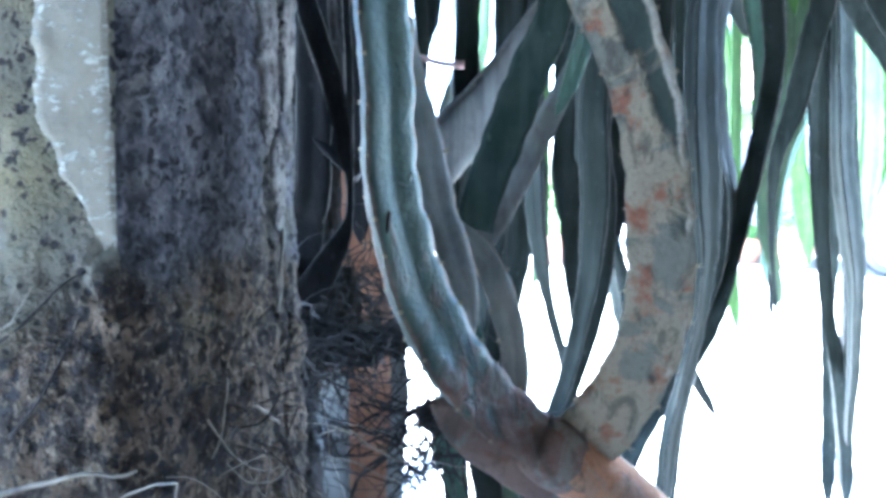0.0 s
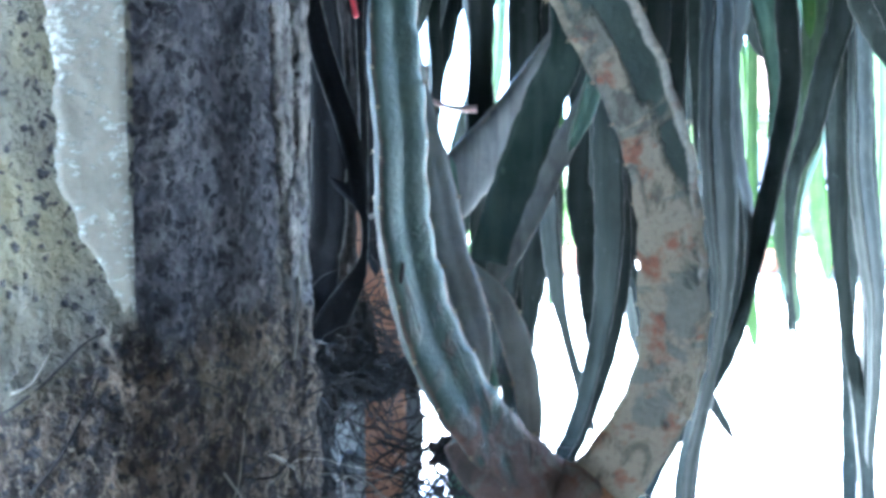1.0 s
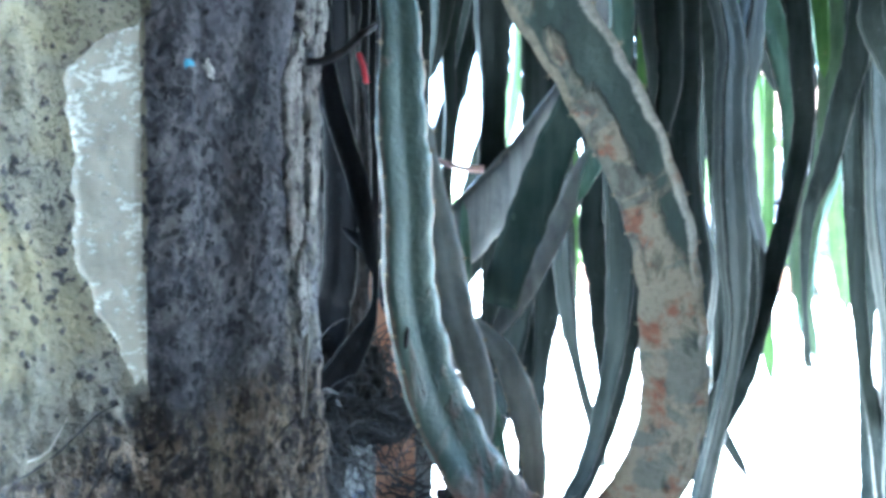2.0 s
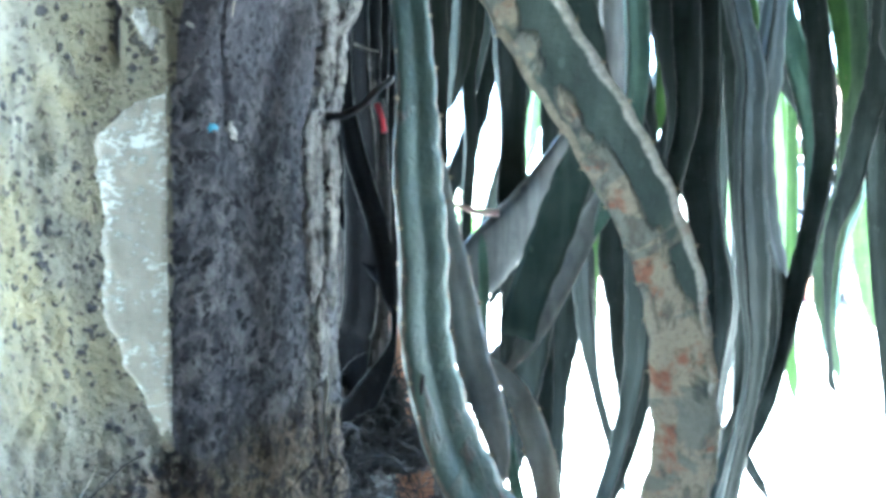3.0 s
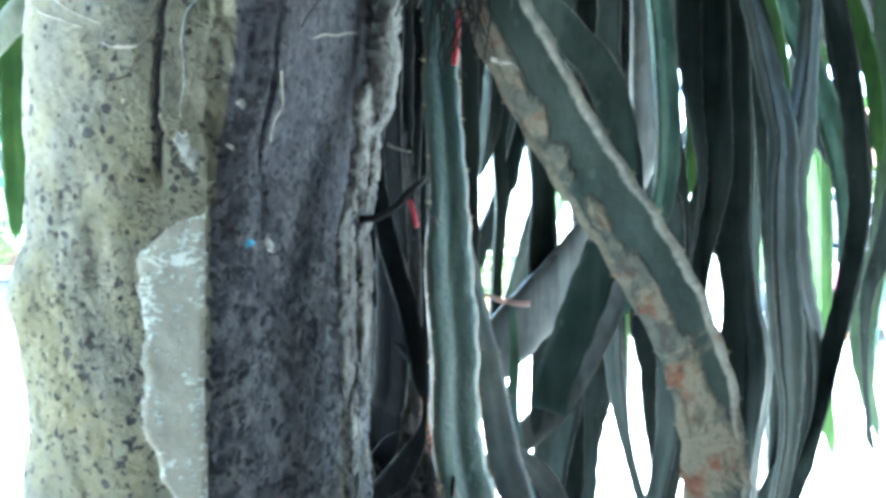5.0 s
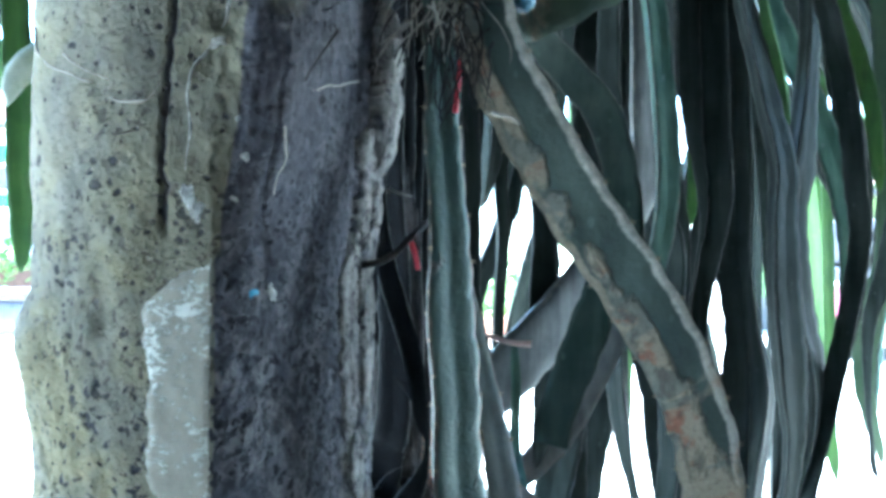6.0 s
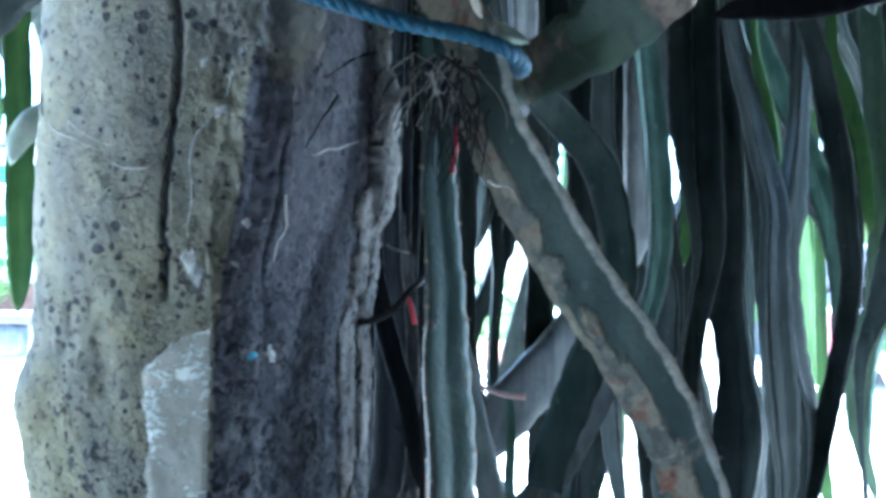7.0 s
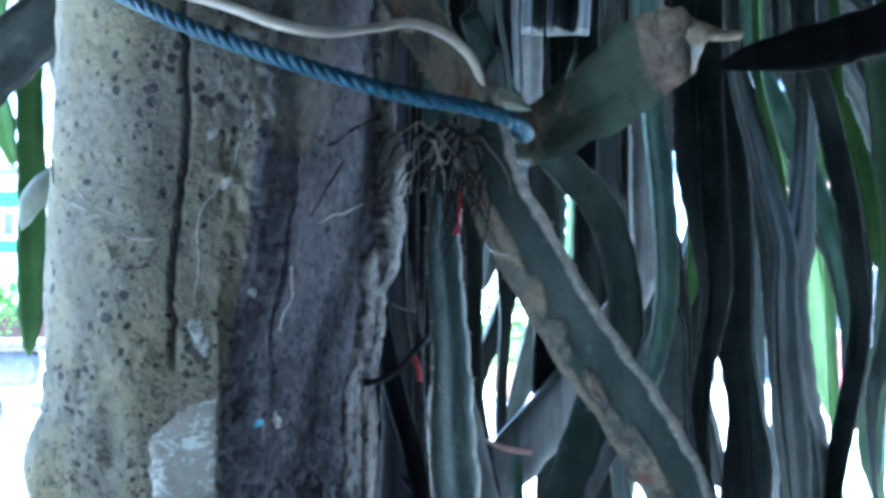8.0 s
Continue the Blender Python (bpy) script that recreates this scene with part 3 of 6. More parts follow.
def build_scooter():
    """Dark scooter parked beyond the post; its tail reaches into view."""
    s = thing("scooter", "dark grey parked scooter with red tail lamp", "scooter", at=(-4.294, 5.700, -0.081))
    s.location.z = 0
    s.rotation_euler = (0, 0, radians(-70))
    for y in (0.0, 1.22):
        wheel = part("wheel", lathe(bmesh.new(), [(0.15, -0.045), (0.2, -0.055), (0.235, -0.03), (0.245, 0.0), (0.235, 0.03), (0.2, 0.055), (0.15, 0.045), (0.15, -0.045)], 36, (0, y, 0.245), "x"), RUBBER, s, "", True)
        part("rim", lathe(bmesh.new(), [(0.02, -0.05), (0.12, -0.02), (0.155, -0.045), (0.155, 0.045), (0.12, 0.02), (0.02, 0.05)], 30, (0, y, 0.245), "x"), STEEL, wheel, "grey alloy rim", True)
    for name, lo, hi, bev, mat in (("tail", (-0.13, -0.32, 0.42), (0.13, 0.5, 0.72), 0.09, DARK_METAL), ("seat", (-0.14, -0.25, 0.7), (0.14, 0.55, 0.8), 0.045, RUBBER), ("footboard", (-0.16, 0.45, 0.26), (0.16, 0.95, 0.34), 0.03, DARK_METAL), ("front_shield", (-0.2, 0.92, 0.3), (0.2, 1.08, 0.95), 0.06, DARK_METAL), ("tail_lamp", (-0.08, -0.35, 0.56), (0.08, -0.31, 0.63), 0.015, RED), ("fork", (-0.06, 1.1, 0.25), (0.06, 1.2, 0.8), 0.02, STEEL), ("handlebar", (-0.34, 0.98, 1.0), (0.34, 1.03, 1.05), 0.02, DARK_METAL)):
        part(name, box(bmesh.new(), lo, hi, bev), mat, s, "", True)


build_scooter()


# ---- the masonry post ----
RING_LOW = [(-0.178, 0.443), (-0.158, 0.469), (-0.137, 0.54), (-0.123, 0.60), (-0.118, 0.64), (-0.16, 0.70), (-0.29, 0.69), (-0.355, 0.61), (-0.352, 0.535), (-0.315, 0.478), (-0.25, 0.447)]
RING_HIGH = [(-0.178, 0.438), (-0.133, 0.443), (-0.118, 0.50), (-0.106, 0.575), (-0.100, 0.63), (-0.15, 0.70), (-0.29, 0.69), (-0.357, 0.61), (-0.352, 0.535), (-0.316, 0.474), (-0.25, 0.441)]
NRING = len(RING_LOW)


def ease(a, b, x):
    s = min(1.0, max(0.0, (x - a) / (b - a)))
    return s * s * (3 - 2 * s)


def post_plan(u, z):
    """Outline of the post at height z; u counts the corners round it, 0 being the front arris."""
    k = ease(0.95, 1.12, z)
    q = [Vector(a).lerp(Vector(b), k) for a, b in zip(RING_LOW, RING_HIGH)]
    i = int(math.floor(u)) % NRING
    s = u - math.floor(u)
    a, b, c, d = q[i - 1], q[i], q[(i + 1) % NRING], q[(i + 2) % NRING]
    if i == 0:
        a = b + (b - c)
    if i == NRING - 1:
        d = c + (c - b)
    return 0.5 * (2 * b + (c - a) * s + (2 * a - 5 * b + 4 * c - d) * s * s + (3 * b - a - 3 * c + d) * s ** 3)


def post_normal(u, z):
    t = post_plan(u + 0.02, z) - post_plan(u - 0.02, z)
    return Vector((t.y, -t.x, 0)).normalized()


def crack_line(z):
    """Where the long crack runs over the front face, in u."""
    return 10.62 + 0.06 * math.sin(z * 23) + 0.06 * noise.noise(Vector((z * 30, 3, 0))) + 0.03 * noise.noise(Vector((z * 110, 6, 0)))


def post_relief(u, p, z):
    v = Vector((p.x, p.y, z))
    h = 0.004 * noise.noise(v * 14) + 0.0026 * noise.noise(v * 45) + 0.0014 * noise.noise(v * 120) + 0.0007 * noise.noise(v * 300)
    if u > 7:
        h *= 1 - 0.5 * ease(0.97, 1.02, z)
    h *= 1 - 0.8 * ease(9.9, 10.35, u) * ease(0.755, 0.775, z) * ease(0.995, 0.975, z)
    foot = ease(0.775, 0.735, z + 0.03 * noise.noise(v * 9) + 0.012 * noise.noise(v * 40) - (0.1 * ease(7.5, 10.2, u) * (11 - u) if u > 7.5 else 0.0) * 0.25)
    h += foot * (0.35 + 0.65 * ease(10.3, 10.95, u) if u > 7.5 else 1.0) * (0.004 + 0.005 * noise.noise(v * 24) + 0.004 * noise.noise(v * 70) + 0.002 * noise.noise(v * 160))
    if u < 5:
        h += 0.0016 * noise.noise(v * 200)
    if z > 0.985:
        d = abs(u - crack_line(z))
        h -= 0.0042 * ease(0.042 + 0.03 * noise.noise(Vector((z * 70, 9, 0))), 0.01, d) * ease(0.985, 1.01, z)
    d = abs(u - (1.05 + 0.25 * noise.noise(Vector((z * 18, 7, 0)))))
    h -= 0.004 * ease(0.05, 0.0, d) * ease(0.95, 0.98, z) * ease(1.14, 1.08, z)
    # two long grooves beside the outer edge
    for at in (2.72, 3.12):
        d = abs(u - at - 0.1 * noise.noise(Vector((z * 16, at, 0))))
        h -= 0.003 * ease(0.07, 0.0, d)
    # a bulge on the outer side
    h += 0.012 * math.exp(-((z - 0.915) / 0.03) ** 2) * ease(7.2, 8.0, u) * ease(9.4, 8.6, u)
    return h


def build_post():
    us = sorted({*np.linspace(0, 5, 150, endpoint=False), *np.linspace(5, 7, 12, endpoint=False), *np.linspace(7, NRING, 160, endpoint=False)})
    zs = [*np.linspace(-0.02, 0.48, 40, endpoint=False), *np.linspace(0.48, 1.34, 330, endpoint=False), *np.linspace(1.34, 1.72, 20)]
    verts, side, crack_dark = [], [], []
    for z in zs:
        for u in us:
            p = post_plan(u, z)
            q = Vector((p.x, p.y, z)) + post_normal(u, z) * post_relief(u, p, z)
            verts.append(tuple(q))
            crack_dark.append(0.85 * ease(0.05, 0.01, abs(u - crack_line(z))) * ease(0.98, 1.01, z))
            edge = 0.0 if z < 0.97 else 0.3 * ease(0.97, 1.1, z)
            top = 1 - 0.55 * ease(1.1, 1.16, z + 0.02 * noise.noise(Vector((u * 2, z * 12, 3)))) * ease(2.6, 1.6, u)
            # 1 on the right-hand face, whose dirt and shade are both coloured in.
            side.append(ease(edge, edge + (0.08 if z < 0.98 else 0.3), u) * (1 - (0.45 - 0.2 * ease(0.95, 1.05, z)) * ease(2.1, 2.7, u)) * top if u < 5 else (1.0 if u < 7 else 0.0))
    n = len(us)
    faces = [(j * n + i, j * n + (i + 1) % n, (j + 1) * n + (i + 1) % n, (j + 1) * n + i) for j in range(len(zs) - 1) for i in range(n)]
    faces.append(tuple(range((len(zs) - 1) * n, len(zs) * n)))
    mesh = bpy.data.meshes.new("shaft")
    mesh.from_pydata(verts, [], faces)
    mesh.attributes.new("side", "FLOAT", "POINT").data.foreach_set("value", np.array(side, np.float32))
    mesh.attributes.new("crack_dark", "FLOAT", "POINT").data.foreach_set("value", np.array(crack_dark, np.float32))
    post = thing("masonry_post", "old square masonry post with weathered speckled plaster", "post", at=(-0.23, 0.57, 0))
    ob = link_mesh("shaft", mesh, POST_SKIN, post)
    ob.matrix_parent_inverse = Matrix.Translation((0.23, -0.57, 0))
    return post


POST = build_post()


def skin_on_post(name, outline, thick, mat, label, rows=90, cols=34, ragged=0.012, seed=0, lip=0.4):
    """A thin layer on the post: outline(s) -> z, u0, u1 for s from 0 (foot) to 1 (top)."""
    verts, rim, faces = [], [], []
    for layer in (1, 0):
        for j in range(rows + 1):
            z, u0, u1 = outline(j / rows)
            for i in range(cols + 1):
                s = i / cols
                jag = ragged * (noise.noise(Vector((z * 55, seed, 0))) + 0.6 * noise.noise(Vector((z * 170, seed, 4))))
                u = u0 + jag * 4 + (u1 - u0 - jag * 4) * s
                p = post_plan(u % NRING, z)
                edge = min(s, 1 - s, j / rows, 1 - j / rows)
                v = Vector((p.x, p.y, z))
                bed = post_relief(u % NRING, p, z)
                lift = (max(bed, bed * 0.4) if layer else bed * 0.4) + (thick * (lip + (1 - lip) * ease(0, 0.12, edge)) + 0.0005 * noise.noise(v * 130) if layer else -0.006)
                verts.append(tuple(v + post_normal(u % NRING, z) * lift))
                rim.append(1 - min(1.0, min(s, 1 - s, j / rows, 1 - j / rows) * 3.2))
    w, size = cols + 1, (rows + 1) * (cols + 1)
    for j in range(rows):
        for i in range(cols):
            a = j * w + i
            faces.append((a, a + 1, a + w + 1, a + w))
            faces.append((size + a, size + a + w, size + a + w + 1, size + a + 1))
    border = [i for i in range(cols)] + [j * w + cols for j in range(rows)] + [rows * w + i for i in range(cols, 0, -1)] + [j * w for j in range(rows, 0, -1)]
    for a, b in zip(border, border[1:] + border[:1]):
        faces.append((b, a, size + a, size + b))
    mesh = bpy.data.meshes.new(name)
    mesh.from_pydata(verts, [], faces)
    mesh.attributes.new("rim", "FLOAT", "POINT").data.foreach_set("value", np.array(rim, np.float32))
    ob = link_mesh(name, mesh, mat, POST, label)
    ob.matrix_parent_inverse = Matrix.Translation((0.23, -0.57, 0))
    return ob


def patch_outline(s):
    z = 0.768 + 0.21 * s
    left = 0.44 + 0.025 * math.sin(s * 9) + 0.02 * noise.noise(Vector((z * 60, 1, 0)))
    reach = min(left, 0.07 + (z - 0.768) * 5.0, 0.03 + (0.981 - z) * 14.0)
    return z, NRING - 0.0 - max(0.03, reach) * 1.35, NRING - 0.002


skin_on_post("cement_patch", patch_outline, 0.0009, CEMENT, "smooth pale grey cement patch with chalky rim", seed=2, lip=0.03)


def plaster_flake(z0, z1, u0, u1, thick, label, seed):
    """A thin sheet of old plaster still clinging along the far edge, with ragged borders."""

    def outline(s):
        z = z0 + (z1 - z0) * s
        waist = math.sqrt(max(0.0, 1 - abs(2 * s - 1) ** 3))
        a = 0.16 * noise.noise(Vector((z * 40, seed, 0))) + 0.1 * noise.noise(Vector((z * 150, seed, 2))) + 0.02 * noise.noise(Vector((z * 300, seed, 7)))
        b = 0.12 * noise.noise(Vector((z * 45, seed, 5))) + 0.08 * noise.noise(Vector((z * 160, seed, 8))) + 0.02 * noise.noise(Vector((z * 300, seed, 9)))
        mid = (u0 + u1) / 2
        return z, mid - (mid - u0) * waist + a * waist, mid + (u1 - mid) * waist + b * waist

    skin_on_post("plaster_flake", outline, thick, FLAKE, label, 170, 14, 0.0, seed)


plaster_flake(0.835, 1.0, 2.5, 3.02, 0.004, "pale cracked plaster flaking along the edge", 5)
plaster_flake(0.86, 1.05, 3.06, 3.6, 0.006, "pale cracked plaster flaking along the edge", 6)
plaster_flake(0.99, 1.085, 2.75, 3.35, 0.005, "pale cracked plaster flaking along the edge", 7)
plaster_flake(1.045, 1.185, 3.0, 3.75, 0.011, "thick pale plaster flake peeling off the edge", 9)
plaster_flake(1.17, 1.3, 2.95, 3.6, 0.007, "pale plaster flake high on the edge", 11)
plaster_flake(0.77, 0.84, 2.85, 3.3, 0.003, "small pale plaster flake on the edge", 13)


# ---- second post, standing behind ----
def build_back_post():
    back = thing("back_post", "narrow rendered post with orange and grey faces, standing behind the roots", "post", at=(-0.113, 0.980, 0.552))
    back.location.z = 0
    inv = Matrix.Translation(-Vector(back.location))
    for name, a, b, mat in (("orange_face", (-0.046, 0.012), (0.048, 0.03), ORANGE_WALL), ("grey_face", (-0.05, 0.006), (-0.004, -0.002), GREY_WALL)):
        verts, faces = [], []
        rows, cols = 140, 14
        for j in range(rows + 1):
            z = -0.02 + (0.86 if name == "orange_face" else 0.6) * j / rows
            for i in range(cols + 1):
                s = i / cols
                v = Vector((a[0] + (b[0] - a[0]) * s, a[1] + (b[1] - a[1]) * s, z))
                h = 0.003 * noise.noise(v * 40) + 0.004 * noise.noise(v * 12)
                verts.append((v.x, v.y - h, v.z))
            verts.append((b[0], 0.09, z))
            verts.append((a[0], 0.09, z))
        w = cols + 3
        for j in range(rows):
            for i in range(w):
                faces.append((j * w + i, j * w + (i + 1) % w, (j + 1) * w + (i + 1) % w, (j + 1) * w + i))
        faces.append(tuple(range(rows * w, (rows + 1) * w)))
        mesh = bpy.data.meshes.new(name)
        mesh.from_pydata(verts, [], faces)
        link_mesh(name, mesh, mat, back)
    bm = lathe(bmesh.new(), [(0.0001, -0.004), (0.012, -0.004), (0.014, 0.0), (0.012, 0.003)], 20)
    bmesh.ops.transform(bm, matrix=Matrix.Translation((-0.022, -0.003, 0.50)) @ Matrix.Rotation(radians(90), 4, "X") @ Matrix.Diagonal((1, 1.7, 1, 1)), verts=bm.verts)
    part("dark_knob", bm, DARK_METAL, back, "dark oval plug in the grey face", True)


build_back_post()


# ---- cactus stems ----
def keep_place(ob):
    """Children modelled in world coordinates stay where they are under a parent that stands elsewhere."""
    ob.matrix_parent_inverse = Matrix.Translation(ob.parent.location).inverted()
    return ob


def areole_mesh():
    """A small dry cushion with a few short spines."""
    bm = bmesh.new()
    bmesh.ops.create_icosphere(bm, subdivisions=1, radius=0.0015)
    for v in bm.verts:
        v.co.z *= 0.7
    r = random.Random(5)
    for k in range(3):
        w = Vector((math.cos(k * 2.1) * 0.6, math.sin(k * 2.1) * 0.6, 1)).normalized()
        q = w.orthogonal().normalized() * 0.0004
        v = [bm.verts.new(q), bm.verts.new(-q), bm.verts.new(w.cross(q)), bm.verts.new(w * r.uniform(0.003, 0.0045))]
        for tri in ((0, 1, 3), (1, 2, 3), (2, 0, 3)):
            bm.faces.new([v[j] for j in tri])
    mesh = bpy.data.meshes.new("areole")
    bm.to_mesh(mesh)
    bm.free()
    mesh.materials.append(DRY)
    return mesh


AREOLE = areole_mesh()


def rib_profile(n=36):
    """Angles round a stem; 1 on the ribs falling to 0 in the grooves; and the radius of a flat-sided, slightly hollow stem."""
    ang = np.arange(n) * math.tau / n
    d = np.abs((ang + math.pi / 3) % (math.tau / 3) - math.pi / 3) / (math.pi / 3)
    flat = 0.5 / np.cos((1 - d) * math.pi / 3) * (1 - 0.13 * np.sin(d * math.pi / 2))
    return ang, (1 - d) ** 2.0, flat


def stem(name, pts, turn, mat, parent=None, label="", pitch=0.034, tip="point", age=(0.0, 0.0), fat=0.52, scallop=0.1, seed=0, areoles=False, sway=0.002, sides=36, fade=1.0, step=0.0, margin=0.0, cork=None, flat=False):
    """A three-ribbed stem along pts of (x, y, z, width). turn: degrees by which the rib that faces the viewer is turned aside.
    tip: "point" narrows the far end, "cut" ends it square, "both" narrows either end."""
    line = smooth_line(pts, step or (0.008 if areoles else 0.012))
    rad = line[:, 3] / (1.66 if flat else 1.72)
    line = line[:, :3].copy()
    length = np.concatenate([[0], np.cumsum(np.linalg.norm(np.diff(line, axis=0), axis=1))])
    for i, q in enumerate(line):
        line[i] += np.array(noise.noise_vector(Vector(q) * 9 + Vector((seed * 3.1, 0, 0)))) * sway
    ang, f, sheer = rib_profile(sides)
    shape = [(q - fat) / (1 - fat) for q in sheer] if flat else list(f)
    flank = np.clip(1 - np.abs((ang - math.tau / 3 - 0.45 + math.pi) % math.tau - math.pi) / (math.pi / 3), 0, 1)
    total = length[-1]
    spin = radians(turn)

    def taper(i):
        k = 1.0
        if tip in ("point", "both"):
            k *= min(1.0, math.sqrt(max(0.0004, (total - length[i]) / (rad[i] * 3.2))))
        if tip == "both":
            k *= min(1.0, math.sqrt(max(0.0004, length[i] / (rad[i] * 3.2))))
        return k

    def radius(i, a, g):
        which = math.floor(((a - 0 + math.pi / 3) % math.tau) / (math.tau / 3))
        s = (length[i] / pitch + which * 0.37 + seed * 0.61) % 1.0
        wave = (1 - (2 * s - 1) ** 2) if s < 0.5 else math.cos((s - 0.5) * math.pi) ** 0.8
        n = noise.noise(Vector((length[i] * 22, which * 5 + seed, 0)))
        return rad[i] * taper(i) * (fat + (1 - fat) * g * (1 + scallop * (wave - 0.6) * 2 + 0.12 * n) + 0.02 * noise.noise(Vector((length[i] * 40, a * 2, seed))))

    def section(i, s):
        tw = spin + 0.22 * math.sin(length[i] * 3 + seed)
        return np.array([(radius(i, a, g) * math.cos(a + tw), radius(i, a, g) * math.sin(a + tw)) for a, g in zip(ang, shape)])

    ob = sweep(name, line, section, mat, parent, label, {"rib": lambda i, s: list(f), "age": lambda i, s: [age(s) if callable(age) else age[1] + (age[0] - age[1]) * (1 - s) ** fade] * len(f), "flank": lambda i, s: list(flank)})
    if parent:
        keep_place(ob)
    def rib_point(i, which, lift=0.0):
        t = Vector(tang[i]).normalized()
        a = Vector((0, -1, 0)) - t * -t.y
        a.normalize()
        tw = which * math.tau / 3 + spin + 0.22 * math.sin(length[i] * 3 + seed)
        out = a * math.cos(tw) + t.cross(a) * math.sin(tw)
        return Vector(line[i]) + out * (radius(i, which * math.tau / 3, 1.0) + lift), out, t

    tang = np.gradient(line, axis=0)
    if areoles:
        r = random.Random(seed)
        for which in range(3):
            for i in range(4, len(line) - 4):
                if math.floor(length[i] / pitch + which * 0.37) == math.floor(length[i - 1] / pitch + which * 0.37):
                    continue
                p, out, t = rib_point(i, which)
                spot = new("areole", AREOLE)
                spot.parent = ob
                m = Matrix((t.cross(out), t, out)).transposed().to_4x4()
                spot.matrix_basis = Matrix.Translation(p) @ m @ Matrix.Rotation(r.uniform(0, 6.3), 4, "Z") @ Matrix.Scale(r.uniform(0.7, 1.3), 4)
    if margin:
        for which in range(3):
            crest = np.array([rib_point(i, which, -0.0004)[0] for i in range(2, len(line) - 2)])
            ring = np.arange(6) * math.tau / 6
            sec = np.stack([np.cos(ring), np.sin(ring)], 1)
            n = len(crest)
            sweep("rib_margin", crest, lambda i, s: sec * margin * (0.75 + 0.6 * noise.noise(Vector((i * 0.3, seed, which)))) * min(1.0, (n - i) / 8), cork, ob, facing=(0.1, -1, 0.2))
    return ob


CACTUS = thing("climbing_cactus", "climbing cactus with ribbed grey-green stems tied to the post", "cactus", at=(0.141, 0.630, 0.568))
CACTUS.location.z = 0.0

# woody base that both main stems grow from
stem("woody_base", [(0.082, 0.605, 0.603, 0.0440), (0.098, 0.610, 0.590, 0.0470), (0.130, 0.620, 0.566, 0.0490), (0.166, 0.630, 0.530, 0.0510), (0.188, 0.630, 0.476, 0.0565), (0.186, 0.630, 0.362, 0.0595), (0.191, 0.630, -0.142, 0.0674)], 10, STEM_WOODY, CACTUS, "thick reddish brown woody base of the cactus", tip="", age=(0.5, 1.0), fat=0.86, scallop=0.03, seed=3)
stem("collar", [(0.068, 0.601, 0.613, 0.0405), (0.076, 0.603, 0.607, 0.0465), (0.086, 0.606, 0.599, 0.0485), (0.094, 0.609, 0.593, 0.0460)], 10, STEM_MAIN, CACTUS, "dark shrivelled collar where the stem joins the base", tip="", age=(1.0, 1.0), fat=0.88, scallop=0.06, step=0.004, seed=33)
# main upright stem
stem("stem", [(0.078, 0.605, 0.602, 0.0430), (0.035, 0.590, 0.637, 0.0495), (0.003, 0.575, 0.677, 0.0505), (-0.021, 0.572, 0.723, 0.0475), (-0.033, 0.570, 0.768, 0.0449), (-0.042, 0.570, 0.816, 0.0422), (-0.043, 0.572, 0.874, 0.0413), (-0.048, 0.574, 0.937, 0.0416), (-0.049, 0.578, 1.004, 0.0331), (-0.055, 0.580, 1.081, 0.0308), (-0.054, 0.585, 1.098, 0.0301), (-0.061, 0.600, 1.194, 0.0285), (-0.068, 0.620, 1.298, 0.0279), (-0.074, 0.640, 1.411, 0.0291), (-0.080, 0.660, 1.543, 0.0303)], 209, STEM_MAIN, CACTUS, "long ribbed green stem rising beside the post", tip="", age=(1.0, 0.0), fade=9.0, seed=1, areoles=True, fat=0.46)
# corky stem that arches over to the rope
stem("stem", [(0.090, 0.630, 0.589, 0.0469), (0.121, 0.620, 0.625, 0.0525), (0.145, 0.605, 0.673, 0.0501), (0.155, 0.592, 0.722, 0.0480), (0.154, 0.585, 0.768, 0.0472), (0.150, 0.580, 0.816, 0.0449), (0.141, 0.573, 0.863, 0.0441), (0.116, 0.560, 0.921, 0.0477), (0.089, 0.550, 0.964, 0.0481), (0.062, 0.540, 1.004, 0.0480), (0.022, 0.527, 1.073, 0.0482), (-0.001, 0.520, 1.119, 0.0463), (-0.015, 0.517, 1.177, 0.0408), (-0.038, 0.525, 1.213, 0.0376), (-0.063, 0.540, 1.258, 0.0368), (-0.094, 0.570, 1.323, 0.0367), (-0.125, 0.600, 1.423, 0.0366)], 167, STEM_OLD, CACTUS, "thick old stem with corky blotches and corky rib paled for sky light", tip="", age=lambda s: 0.8 * (1 - ease(0.24, 0.46, s)) + 0.9 * ease(0.64, 0.73, s), seed=2, areoles=True, fat=0.58)
# slim stems crossing behind the main one
stem("stem", [(-0.049, 0.640, 0.987, 0.0160), (-0.034, 0.640, 0.931, 0.0169), (-0.024, 0.635, 0.884, 0.0176), (-0.017, 0.630, 0.848, 0.0225), (-0.010, 0.625, 0.802, 0.0285), (-0.004, 0.620, 0.778, 0.0290), (0.005, 0.615, 0.756, 0.0280), (0.012, 0.610, 0.735, 0.0240), (0.018, 0.605, 0.714, 0.0176), (0.020, 0.600, 0.686, 0.0122)], 165, STEM_TAN, CACTUS, "slim grey stem bending behind the main stem", tip="point", seed=4, areoles=True)
